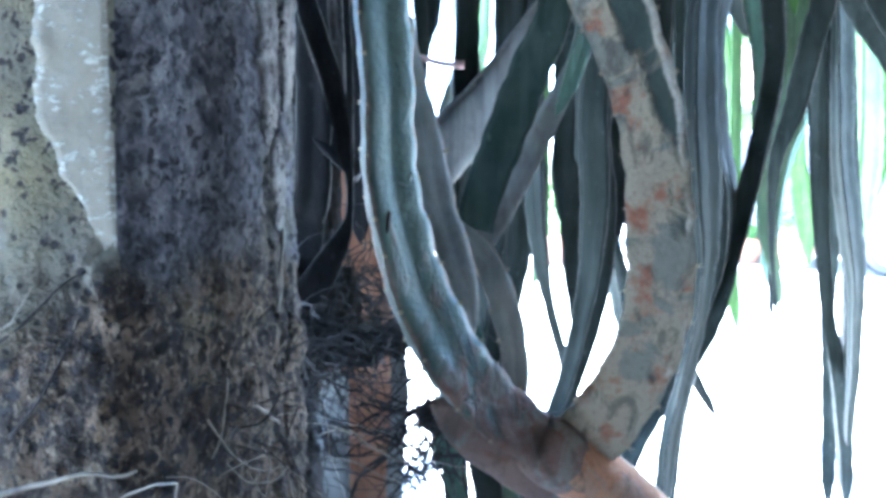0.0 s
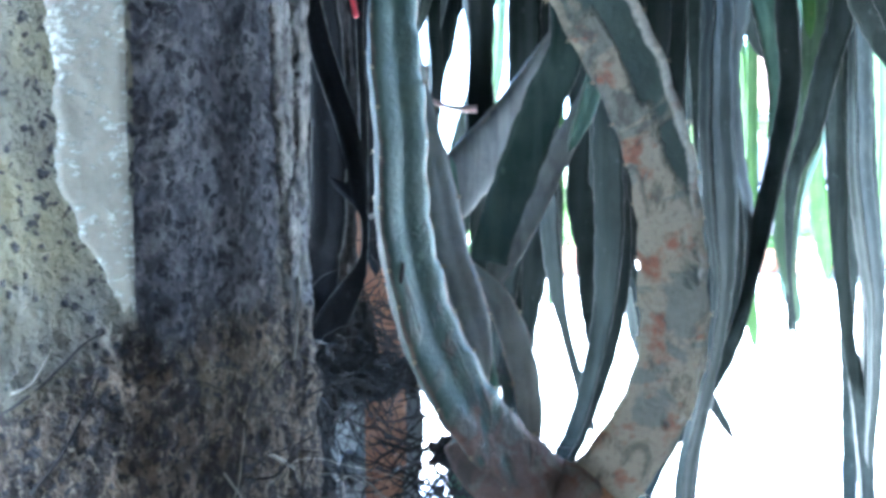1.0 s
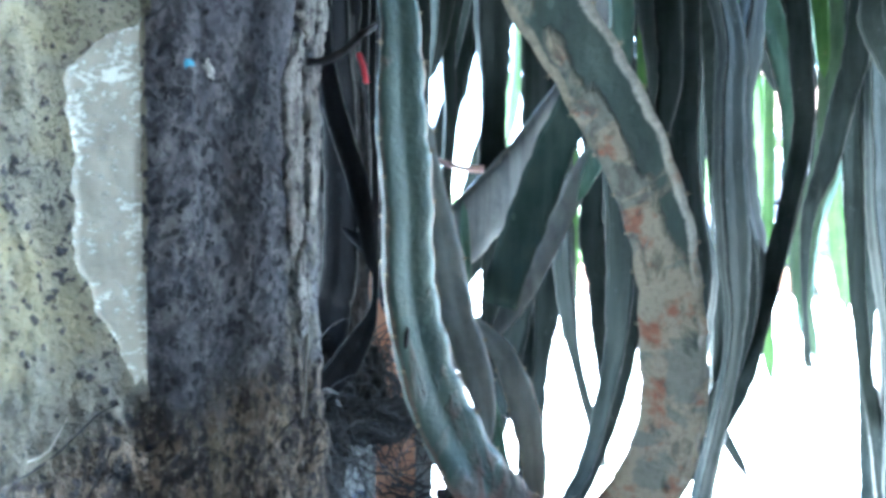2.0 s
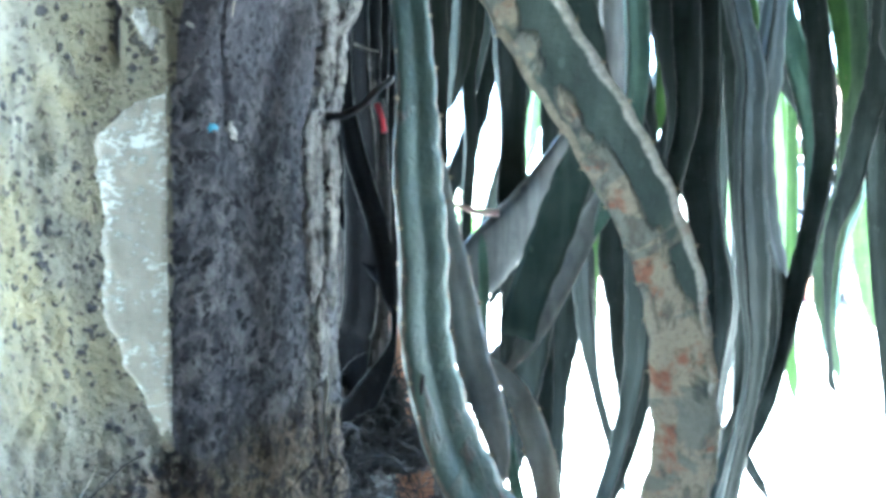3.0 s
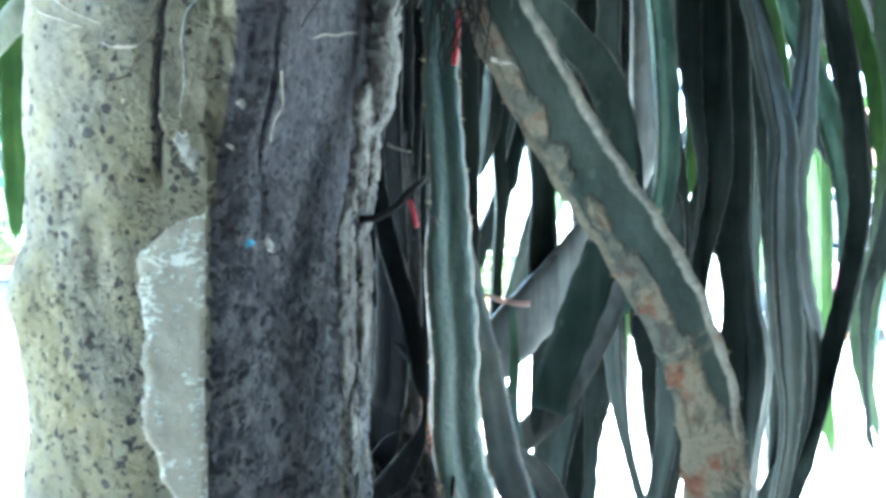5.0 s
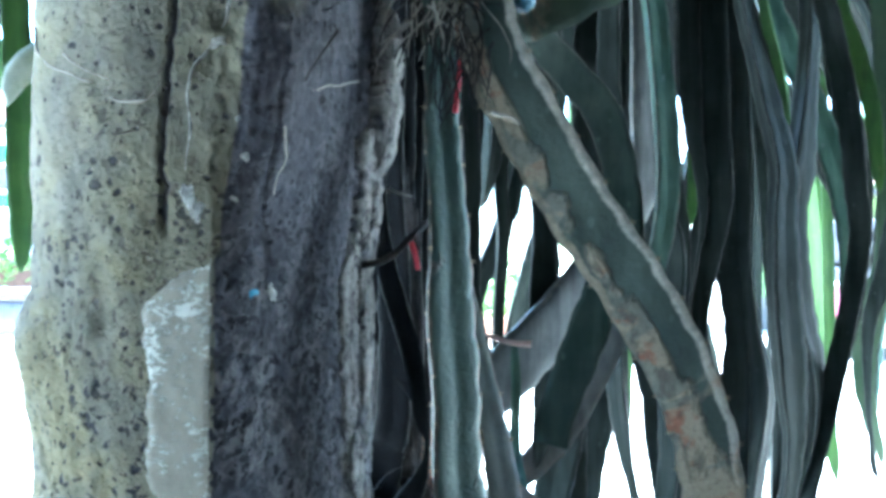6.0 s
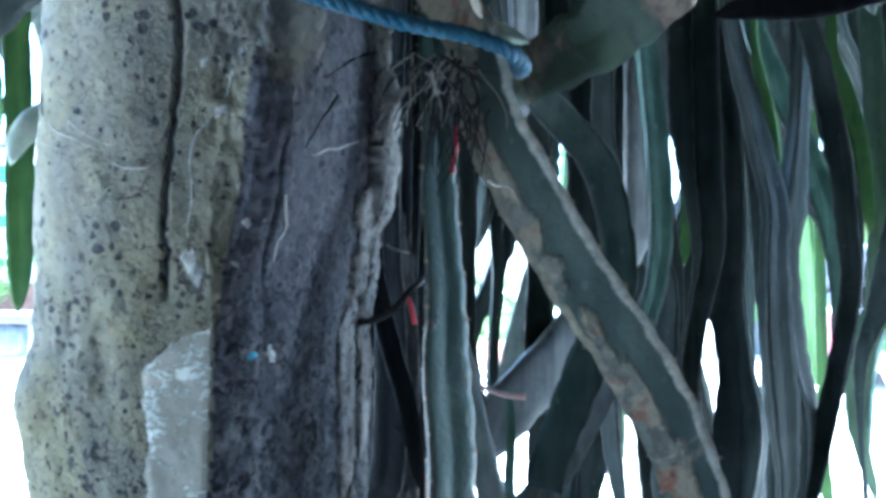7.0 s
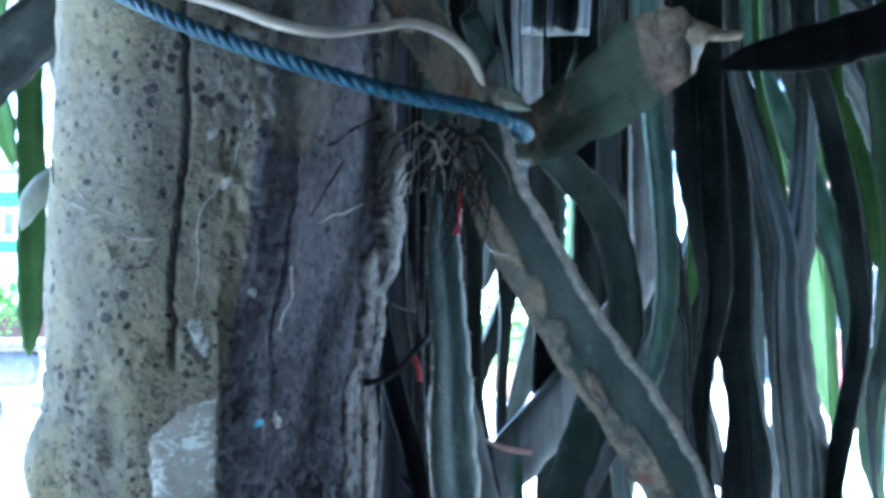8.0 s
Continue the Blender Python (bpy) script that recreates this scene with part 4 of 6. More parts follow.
stem("stem", [(0.004, 0.685, 0.774, 0.0119), (0.021, 0.680, 0.761, 0.0157), (0.032, 0.675, 0.745, 0.0214), (0.042, 0.672, 0.722, 0.0251), (0.050, 0.670, 0.696, 0.0260), (0.056, 0.668, 0.670, 0.0239), (0.058, 0.665, 0.636, 0.0210), (0.054, 0.660, 0.599, 0.0171)], 170, STEM_TAN, CACTUS, "slim arched grey-brown stem", tip="", age=(0.0, 0.3), seed=5, areoles=True)
stem("stem", [(-0.008, 0.970, 0.884, 0.0101), (-0.005, 0.950, 0.818, 0.0140), (-0.003, 0.900, 0.755, 0.0141), (0.026, 0.720, 0.690, 0.0109), (0.034, 0.720, 0.649, 0.0121), (0.048, 0.710, 0.600, 0.0145), (0.057, 0.690, 0.546, 0.0153), (0.057, 0.660, 0.489, 0.0142)], 150, STEM_GREEN, CACTUS, "slim green stem rising from the base", tip="both", seed=6)

stem("stem", [(-0.004, 0.625, 0.640, 0.0159), (0.016, 0.625, 0.614, 0.0275), (0.047, 0.620, 0.596, 0.0330), (0.077, 0.620, 0.576, 0.0334), (0.114, 0.625, 0.556, 0.0311)], 190, STEM_MAIN, CACTUS, "brown woody stem low beside the base", tip="", age=(0.8, 0.8), fat=0.7, seed=7)
stem("stem", [(-0.046, 0.860, 0.630, 0.0157), (-0.044, 0.860, 0.589, 0.0194), (-0.047, 0.860, 0.546, 0.0182), (-0.051, 0.860, 0.458, 0.0184), (-0.053, 0.860, 0.070, 0.0214)], 180, STEM_GREY, CACTUS, "slim grey-green stem behind the roots", tip="", seed=8)
stem("stem", [(-0.004, 0.900, 0.550, 0.0254), (0.004, 0.900, 0.508, 0.0293), (0.017, 0.900, 0.442, 0.0295), (0.020, 0.900, 0.036, 0.0304)], 180, STEM_GREEN, CACTUS, "slim green stem behind the roots", tip="", seed=9)
stem("stem", [(0.037, 0.800, 0.546, 0.0283), (0.043, 0.800, 0.511, 0.0307), (0.049, 0.800, 0.459, 0.0308), (0.056, 0.800, 0.121, 0.0317)], 190, STEM_DARK, CACTUS, "dark stem rising behind the base", tip="", seed=10)

# ---- the bare cut stem under the rope ----
stump = stem("stem_stub", [(0.008, 0.585, 1.160, 0.0335), (0.039, 0.565, 1.172, 0.0458), (0.070, 0.545, 1.185, 0.0513), (0.095, 0.525, 1.202, 0.0580), (0.115, 0.512, 1.211, 0.0560), (0.132, 0.503, 1.213, 0.0450)], 190, STEM_STUB, CACTUS, "broad dull green stem with a dry broken end", tip="", age=lambda s: 0.95 * ease(0.72, 0.88, s) + 0.45 * ease(0.75, 0.1, s), seed=12, fat=0.46, scallop=0.16)
keep_place(tube("dry_point", [(0.109, 0.505, 1.236), (0.129, 0.500, 1.225), (0.145, 0.498, 1.217), (0.163, 0.495, 1.215)], 0.007, 0.003, DRY, CACTUS, "dry woody point of the broken stem", wobble=0.0015))
stem("stem_nub", [(-0.011, 0.515, 1.183, 0.0121), (-0.000, 0.512, 1.180, 0.0175), (0.011, 0.510, 1.176, 0.0142), (0.021, 0.508, 1.171, 0.0055)], 150, PALE_STUB, CACTUS, "small pale green nub beside the rope", tip="point", age=(0.9, 0.2), fat=0.7, seed=61)
bm = bmesh.new()
bmesh.ops.create_icosphere(bm, subdivisions=3, radius=0.008)
for v in bm.verts:
    v.co = Vector((v.co.x * 1.1, v.co.y * 0.5, v.co.z)) * (1 + 0.2 * noise.noise(v.co * 300)) + Vector((0.133, 0.492, 1.216))
keep_place(part("scar", bm, DRY, CACTUS, "round dry scar", True))


# ---- stems hanging behind ----
COUNT = [20]


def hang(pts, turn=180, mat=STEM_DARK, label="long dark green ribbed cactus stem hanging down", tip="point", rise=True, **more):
    COUNT[0] += 1
    x, y, z, w = pts[0]
    if rise and z < 1.75 and pts[0][2] > pts[-1][2]:
        # the stem goes on up into the crown
        near = [(x + 0.06 * (x - pts[1][0]), y, z + q, w) for q in (0.3, 0.13, 0.05)] if z - pts[1][2] < 0.09 else []
        pts = [(x + 0.06 * math.sin(COUNT[0]), y + 0.05, 1.95, w), (x + 0.02 * math.sin(COUNT[0]), y + 0.01, z + 0.6 * (1.95 - z), w)] + near + list(pts)
    more.setdefault("margin", 0.0008)
    more.setdefault("flat", mat is not STEM_SHADE_BLACK)
    if more["flat"]:
        turn += 25 * math.sin(COUNT[0] * 2.4) + 180 * (COUNT[0] % 2)
    ob = stem("hanging_cactus_stem", pts, turn, mat, None, label, tip=tip, seed=COUNT[0], pitch=0.045, cork=MARGIN_GREEN if mat is STEM_YOUNG else MARGIN, **more)
    return tagged(ob, category="cactus stem", group="hanging cactus stems")


# crossing stems just behind the main one
hang([(0.167, 1.120, 1.089, 0.0502), (0.111, 1.100, 1.002, 0.0590), (0.061, 1.080, 0.925, 0.0766), (0.016, 1.050, 0.876, 0.0764), (-0.035, 1.030, 0.825, 0.0733), (-0.086, 1.070, 0.768, 0.0694), (-0.139, 1.120, 0.704, 0.0437)], 165, STEM_GREY, "grey ribbed cactus stem slanting behind the main stem", flat=False, fat=0.6)
hang([(-0.043, 0.720, 1.324, 0.0206), (-0.023, 0.760, 1.279, 0.0251), (0.007, 0.810, 1.234, 0.0303), (0.047, 0.860, 1.196, 0.0358), (0.094, 0.900, 1.149, 0.0397), (0.117, 0.930, 1.091, 0.0390), (0.126, 0.950, 1.007, 0.0403), (0.101, 0.970, 0.940, 0.0462), (0.074, 0.970, 0.871, 0.0474), (0.051, 0.970, 0.808, 0.0443), (0.037, 0.970, 0.756, 0.0410)], 178, STEM_DEEP, "dark cactus stem bending down to a square cut end", tip="cut", rise=False)
hang([(0.201, 1.140, 1.013, 0.0266), (0.168, 1.130, 0.941, 0.0297), (0.136, 1.120, 0.878, 0.0358), (0.096, 1.110, 0.808, 0.0419), (0.055, 1.100, 0.738, 0.0434), (0.005, 1.090, 0.689, 0.0387), (-0.037, 1.080, 0.655, 0.0309), (-0.076, 1.070, 0.616, 0.0339), (-0.117, 1.060, 0.566, 0.0293)], 190, STEM_GREY, "grey jointed cactus stem slanting down", flat=False, fat=0.6)
# left of the main stem, where the shade of the post is put into near-black skins
hang([(-0.133, 0.750, 1.024, 0.0168), (-0.120, 0.740, 0.963, 0.0199), (-0.104, 0.730, 0.914, 0.0195), (-0.090, 0.720, 0.862, 0.0171), (-0.083, 0.720, 0.809, 0.0128)], 160, STEM_SHADE_BLACK, "slim dark cactus stem behind the post")
hang([(-0.155, 0.840, 0.909, 0.0173), (-0.138, 0.840, 0.878, 0.0208), (-0.114, 0.830, 0.843, 0.0229), (-0.084, 0.820, 0.817, 0.0227)], 150, STEM_SHADE_BLACK, "slim dark cactus stem crossing behind the post", tip="")
hang([(-0.129, 0.800, 1.102, 0.0304), (-0.129, 0.820, 0.974, 0.0339), (-0.133, 0.840, 0.810, 0.0370), (-0.143, 0.860, 0.776, 0.0418), (-0.152, 0.860, 0.716, 0.0432), (-0.159, 0.860, 0.668, 0.0361)], 190, STEM_SHADE_BLACK, "cactus stem behind the post, coloured black for its shade")
hang([(-0.091, 0.780, 0.776, 0.0076), (-0.101, 0.780, 0.751, 0.0217), (-0.122, 0.790, 0.718, 0.0309), (-0.147, 0.800, 0.686, 0.0302), (-0.165, 0.800, 0.655, 0.0247)], 170, STEM_SHADE_BLACK, "withered stem end behind the post, coloured black for shade", tip="both")
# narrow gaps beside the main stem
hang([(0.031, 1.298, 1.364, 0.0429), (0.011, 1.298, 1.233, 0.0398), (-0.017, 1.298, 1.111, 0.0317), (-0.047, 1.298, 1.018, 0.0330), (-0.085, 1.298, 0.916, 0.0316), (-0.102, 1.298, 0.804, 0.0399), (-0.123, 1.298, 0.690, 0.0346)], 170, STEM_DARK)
hang([(0.017, 1.077, 1.237, 0.0450), (0.022, 1.077, 1.120, 0.0480), (0.026, 1.077, 1.028, 0.0353), (0.025, 1.077, 0.935, 0.0402), (0.028, 1.077, 0.857, 0.0330), (0.026, 1.077, 0.781, 0.0312), (0.019, 1.077, 0.697, 0.0239)], 190)
hang([(0.133, 1.300, 1.288, 0.0598), (0.134, 1.300, 1.180, 0.0600), (0.134, 1.300, 1.074, 0.0550), (0.124, 1.300, 1.004, 0.0498), (0.090, 1.300, 0.881, 0.0520), (0.078, 1.300, 0.728, 0.0488), (0.080, 1.300, 0.490, 0.0365)], 170)
hang([(0.155, 1.352, 0.944, 0.0241), (0.157, 1.352, 0.833, 0.0373), (0.164, 1.352, 0.721, 0.0341), (0.181, 1.352, 0.607, 0.0188), (0.211, 1.352, 0.502, 0.0206), (0.228, 1.352, 0.435, 0.0282)], 185)
hang([(0.204, 1.388, 0.931, 0.0337), (0.205, 1.388, 0.836, 0.0441), (0.223, 1.388, 0.740, 0.0481), (0.229, 1.388, 0.663, 0.0476), (0.223, 1.388, 0.575, 0.0312)], 170)
hang([(0.133, 1.180, 1.324, 0.0388), (0.146, 1.180, 1.161, 0.0416), (0.216, 1.180, 1.029, 0.0393), (0.220, 1.180, 0.899, 0.0431), (0.224, 1.180, 0.784, 0.0436), (0.217, 1.180, 0.683, 0.0338), (0.201, 1.180, 0.599, 0.0278), (0.176, 1.180, 0.497, 0.0258), (0.136, 1.160, 0.425, 0.0208), (0.107, 1.140, 0.309, 0.0169)], 180)
hang([(0.204, 1.220, 1.324, 0.0386), (0.211, 1.220, 1.161, 0.0416), (0.233, 1.220, 1.029, 0.0299), (0.227, 1.220, 0.899, 0.0375), (0.233, 1.220, 0.784, 0.0436), (0.233, 1.220, 0.683, 0.0377), (0.223, 1.220, 0.599, 0.0259), (0.192, 1.220, 0.497, 0.0240), (0.157, 1.200, 0.425, 0.0194), (0.130, 1.180, 0.364, 0.0169)], 180)
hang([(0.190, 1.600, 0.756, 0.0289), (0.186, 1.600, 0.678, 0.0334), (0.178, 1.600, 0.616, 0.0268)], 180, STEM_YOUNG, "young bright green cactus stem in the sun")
# right of the corky stem
hang([(0.343, 1.323, 1.472, 0.0280), (0.383, 1.314, 1.270, 0.0378), (0.408, 1.304, 1.133, 0.0433), (0.403, 1.295, 1.049, 0.0468), (0.403, 1.285, 0.909, 0.0511), (0.410, 1.285, 0.805, 0.0504), (0.416, 1.285, 0.699, 0.0325), (0.403, 1.285, 0.593, 0.0265), (0.381, 1.285, 0.484, 0.0269), (0.363, 1.285, 0.393, 0.0292), (0.349, 1.285, 0.261, 0.0240)], 165)
hang([(0.493, 1.423, 1.529, 0.0351), (0.483, 1.412, 1.306, 0.0355), (0.463, 1.402, 1.155, 0.0573), (0.443, 1.391, 1.062, 0.0579), (0.451, 1.380, 0.908, 0.0603), (0.473, 1.380, 0.793, 0.0556), (0.470, 1.380, 0.676, 0.0471), (0.438, 1.380, 0.559, 0.0365), (0.410, 1.380, 0.439, 0.0372), (0.399, 1.380, 0.338, 0.0300), (0.398, 1.380, 0.254, 0.0266)], 165)
hang([(0.520, 1.518, 1.595, 0.0421), (0.552, 1.518, 1.434, 0.0402), (0.581, 1.529, 1.276, 0.0434), (0.610, 1.529, 1.128, 0.0353), (0.609, 1.529, 1.023, 0.0345), (0.578, 1.518, 0.875, 0.0400), (0.547, 1.518, 0.748, 0.0348), (0.520, 1.507, 0.642, 0.0349), (0.450, 1.496, 0.536, 0.0419), (0.385, 1.474, 0.435, 0.0359), (0.325, 1.453, 0.334, 0.0381), (0.282, 1.431, 0.257, 0.0351), (0.250, 1.388, 0.170, 0.0285)], 182)
hang([(0.488, 1.381, 1.520, 0.0375), (0.518, 1.381, 1.376, 0.0384), (0.547, 1.391, 1.236, 0.0383), (0.557, 1.391, 1.104, 0.0356), (0.561, 1.391, 1.011, 0.0328), (0.534, 1.381, 0.880, 0.0309), (0.511, 1.381, 0.767, 0.0334), (0.486, 1.371, 0.673, 0.0288), (0.452, 1.362, 0.579, 0.0408), (0.396, 1.343, 0.489, 0.0355), (0.333, 1.323, 0.400, 0.0338), (0.294, 1.304, 0.331, 0.0383), (0.262, 1.266, 0.292, 0.0271)], 182)
hang([(0.812, 1.864, 1.289, 0.0498), (0.799, 1.864, 1.117, 0.0552), (0.781, 1.864, 0.968, 0.0476), (0.766, 1.864, 0.854, 0.0265), (0.755, 1.864, 0.689, 0.0169), (0.756, 1.864, 0.560, 0.0123), (0.762, 1.864, 0.510, 0.0128)], 180, STEM_DARK, "dark ribbed cactus stem hanging over the sunny yard")
hang([(0.781, 1.680, 1.261, 0.0478), (0.751, 1.680, 1.102, 0.0475), (0.719, 1.680, 0.964, 0.0425), (0.687, 1.680, 0.859, 0.0270), (0.680, 1.680, 0.706, 0.0126), (0.691, 1.680, 0.587, 0.0093), (0.703, 1.680, 0.537, 0.0109)], 180, STEM_DARK, "dark ribbed cactus stem hanging over the sunny yard")
hang([(0.831, 1.880, 1.340, 0.0470), (0.844, 1.880, 1.112, 0.0459), (0.858, 1.880, 0.879, 0.0449), (0.871, 1.880, 0.695, 0.0359), (0.893, 1.880, 0.509, 0.0331), (0.929, 1.880, 0.320, 0.0401), (0.953, 1.880, 0.059, 0.0350)], 160)
hang([(0.922, 1.999, 1.357, 0.0489), (0.937, 1.999, 1.120, 0.0477), (0.955, 1.999, 0.877, 0.0465), (0.962, 1.999, 0.685, 0.0400), (0.956, 1.999, 0.493, 0.0339), (0.965, 1.999, 0.296, 0.0348), (0.969, 1.999, 0.016, 0.0315)], 160)
hang([(0.893, 1.870, 1.326, 0.0437), (0.905, 1.870, 1.103, 0.0477), (0.920, 1.870, 0.877, 0.0451), (0.933, 1.870, 0.698, 0.0543), (0.941, 1.870, 0.542, 0.0489), (0.936, 1.870, 0.370, 0.0371)], 200)
hang([(0.844, 1.756, 1.310, 0.0453), (0.847, 1.756, 1.096, 0.0458), (0.856, 1.756, 0.879, 0.0463), (0.879, 1.756, 0.707, 0.0487), (0.896, 1.756, 0.557, 0.0340), (0.890, 1.756, 0.242, 0.0193)], 200)
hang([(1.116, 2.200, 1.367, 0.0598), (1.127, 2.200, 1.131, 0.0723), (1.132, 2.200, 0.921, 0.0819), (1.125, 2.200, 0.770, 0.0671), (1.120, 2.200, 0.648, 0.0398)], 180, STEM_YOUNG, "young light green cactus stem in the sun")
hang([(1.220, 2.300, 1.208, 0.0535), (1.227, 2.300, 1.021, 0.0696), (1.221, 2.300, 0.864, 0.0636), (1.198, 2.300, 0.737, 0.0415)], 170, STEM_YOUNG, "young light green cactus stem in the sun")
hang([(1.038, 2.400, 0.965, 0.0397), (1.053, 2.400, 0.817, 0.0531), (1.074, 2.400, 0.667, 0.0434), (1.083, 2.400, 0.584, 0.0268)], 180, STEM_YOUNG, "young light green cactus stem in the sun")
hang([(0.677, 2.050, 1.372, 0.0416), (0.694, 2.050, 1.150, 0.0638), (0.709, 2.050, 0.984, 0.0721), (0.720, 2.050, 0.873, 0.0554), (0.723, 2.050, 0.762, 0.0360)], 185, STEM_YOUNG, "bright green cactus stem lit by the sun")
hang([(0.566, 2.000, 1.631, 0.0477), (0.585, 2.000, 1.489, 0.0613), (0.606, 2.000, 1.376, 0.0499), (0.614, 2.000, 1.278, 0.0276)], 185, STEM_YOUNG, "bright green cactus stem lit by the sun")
hang([(0.784, 2.037, 1.524, 0.0274), (0.833, 2.037, 1.380, 0.0399), (0.861, 2.037, 1.210, 0.0350), (0.857, 2.037, 1.015, 0.0294), (0.821, 2.037, 0.822, 0.0326), (0.815, 2.037, 0.605, 0.0262), (0.831, 2.037, 0.555, 0.0194)], 185, STEM_GREEN, "green cactus stem at the edge of the shade")
hang([(0.839, 2.120, 1.536, 0.0280), (0.908, 2.120, 1.389, 0.0409), (0.936, 2.120, 1.216, 0.0355), (0.927, 2.120, 1.017, 0.0385), (0.870, 2.120, 0.820, 0.0358), (0.853, 2.120, 0.599, 0.0266), (0.857, 2.120, 0.549, 0.0211)], 185, STEM_GREEN, "green cactus stem at the edge of the shade")
hang([(0.451, 1.500, 0.485, 0.0250), (0.480, 1.500, 0.431, 0.0230), (0.513, 1.500, 0.376, 0.0146)], 180, STEM_DARK, "short dark cactus stem tip hanging low")
hang([(0.712, 2.000, 0.606, 0.0279), (0.719, 2.000, 0.521, 0.0308), (0.730, 2.000, 0.458, 0.0224)], 180, STEM_YOUNG, "pale green stem tip over the sunny yard")
# upper curtain
hang([(0.156, 0.960, 1.324, 0.0302), (0.163, 0.950, 1.239, 0.0298), (0.169, 0.940, 1.155, 0.0308), (0.170, 0.930, 1.074, 0.0304), (0.162, 0.920, 1.007, 0.0274), (0.143, 0.900, 0.942, 0.0231), (0.119, 0.880, 0.880, 0.0176)], 200, STEM_GREEN, "slim green cactus stem curving down")
hang([(0.263, 1.270, 1.440, 0.0420), (0.264, 1.270, 1.281, 0.0448), (0.280, 1.270, 1.158, 0.0370), (0.294, 1.270, 1.054, 0.0326), (0.279, 1.270, 0.949, 0.0277), (0.271, 1.270, 0.844, 0.0277), (0.272, 1.260, 0.740, 0.0246)], 170)
hang([(0.294, 1.230, 1.440, 0.0420), (0.295, 1.230, 1.281, 0.0419), (0.298, 1.230, 1.158, 0.0398), (0.298, 1.230, 1.054, 0.0328), (0.276, 1.230, 0.949, 0.0278), (0.261, 1.230, 0.844, 0.0278), (0.263, 1.220, 0.725, 0.0246)], 170)
hang([(0.350, 1.415, 1.507, 0.0421), (0.349, 1.415, 1.306, 0.0454), (0.349, 1.415, 1.127, 0.0485), (0.350, 1.415, 0.977, 0.0418), (0.361, 1.415, 0.869, 0.0347), (0.360, 1.415, 0.750, 0.0503), (0.348, 1.415, 0.593, 0.0562), (0.346, 1.394, 0.463, 0.0387)], 185)
hang([(0.360, 1.400, 1.485, 0.0406), (0.370, 1.400, 1.292, 0.0435), (0.375, 1.400, 1.119, 0.0436), (0.376, 1.400, 0.975, 0.0337), (0.388, 1.400, 0.871, 0.0336), (0.400, 1.400, 0.757, 0.0580), (0.383, 1.400, 0.605, 0.0503), (0.364, 1.380, 0.425, 0.0399)], 185)
hang([(0.413, 1.469, 1.512, 0.0447), (0.461, 1.469, 1.369, 0.0470), (0.514, 1.469, 1.237, 0.0470), (0.558, 1.469, 1.105, 0.0618), (0.570, 1.469, 0.994, 0.0428), (0.561, 1.469, 0.865, 0.0300)], 190, STEM_GREEN, "green ribbed cactus stem slanting down")
hang([(0.609, 1.820, 1.629, 0.0393), (0.634, 1.820, 1.480, 0.0376), (0.688, 1.820, 1.344, 0.0307), (0.723, 1.820, 1.208, 0.0365), (0.723, 1.820, 1.037, 0.0369)], 175)
hang([(0.644, 1.780, 1.629, 0.0393), (0.651, 1.780, 1.480, 0.0378), (0.682, 1.780, 1.344, 0.0307), (0.704, 1.780, 1.208, 0.0306), (0.712, 1.780, 1.037, 0.0347)], 175)
hang([(0.754, 1.980, 1.642, 0.0464), (0.800, 1.980, 1.531, 0.0431), (0.836, 1.980, 1.395, 0.0461), (0.855, 1.980, 1.205, 0.0459), (0.848, 1.980, 0.991, 0.0458)], 175)
hang([(0.795, 2.020, 1.642, 0.0464), (0.837, 2.020, 1.531, 0.0431), (0.875, 2.020, 1.395, 0.0461), (0.893, 2.020, 1.205, 0.0459), (0.885, 2.020, 0.991, 0.0458)], 175)
hang([(0.161, 1.600, 1.574, 0.0384), (0.162, 1.600, 1.438, 0.0384), (0.166, 1.600, 1.324, 0.0383), (0.175, 1.600, 1.211, 0.0360)], 185)
hang([(0.105, 1.520, 1.539, 0.0364), (0.090, 1.520, 1.390, 0.0424), (0.109, 1.520, 1.240, 0.0363), (0.132, 1.520, 1.070, 0.0361), (0.142, 1.520, 0.923, 0.0360), (0.123, 1.520, 0.796, 0.0300)], 175)
hang([(0.124, 1.480, 1.539, 0.0364), (0.118, 1.480, 1.390, 0.0424), (0.129, 1.480, 1.240, 0.0363), (0.153, 1.480, 1.070, 0.0361), (0.169, 1.480, 0.923, 0.0360), (0.143, 1.480, 0.796, 0.0300)], 175)
hang([(0.189, 1.400, 1.499, 0.0435), (0.190, 1.400, 1.320, 0.0493), (0.196, 1.400, 1.142, 0.0551), (0.192, 1.400, 1.045, 0.0589)], 175)
hang([(0.042, 1.680, 1.615, 0.0482), (0.063, 1.680, 1.445, 0.0412), (0.075, 1.680, 1.336, 0.0274)], 185)
hang([(0.082, 1.720, 1.615, 0.0482), (0.097, 1.720, 1.445, 0.0412), (0.099, 1.720, 1.336, 0.0274)], 185)
hang([(0.098, 1.900, 1.256, 0.0238), (0.089, 1.900, 1.137, 0.0318), (0.074, 1.900, 1.018, 0.0186)], 180, STEM_YOUNG, "young bright green cactus stem in the sun")
hang([(0.100, 1.276, 0.896, 0.0505), (0.083, 1.276, 0.823, 0.0541), (0.064, 1.276, 0.697, 0.0577), (0.046, 1.276, 0.606, 0.0561), (0.039, 1.276, 0.484, 0.0399)], 180)
hang([(0.333, 1.409, 1.237, 0.0442), (0.309, 1.409, 1.002, 0.0461), (0.295, 1.409, 0.904, 0.0410), (0.316, 1.409, 0.806, 0.0388), (0.329, 1.409, 0.719, 0.0290)], 180)
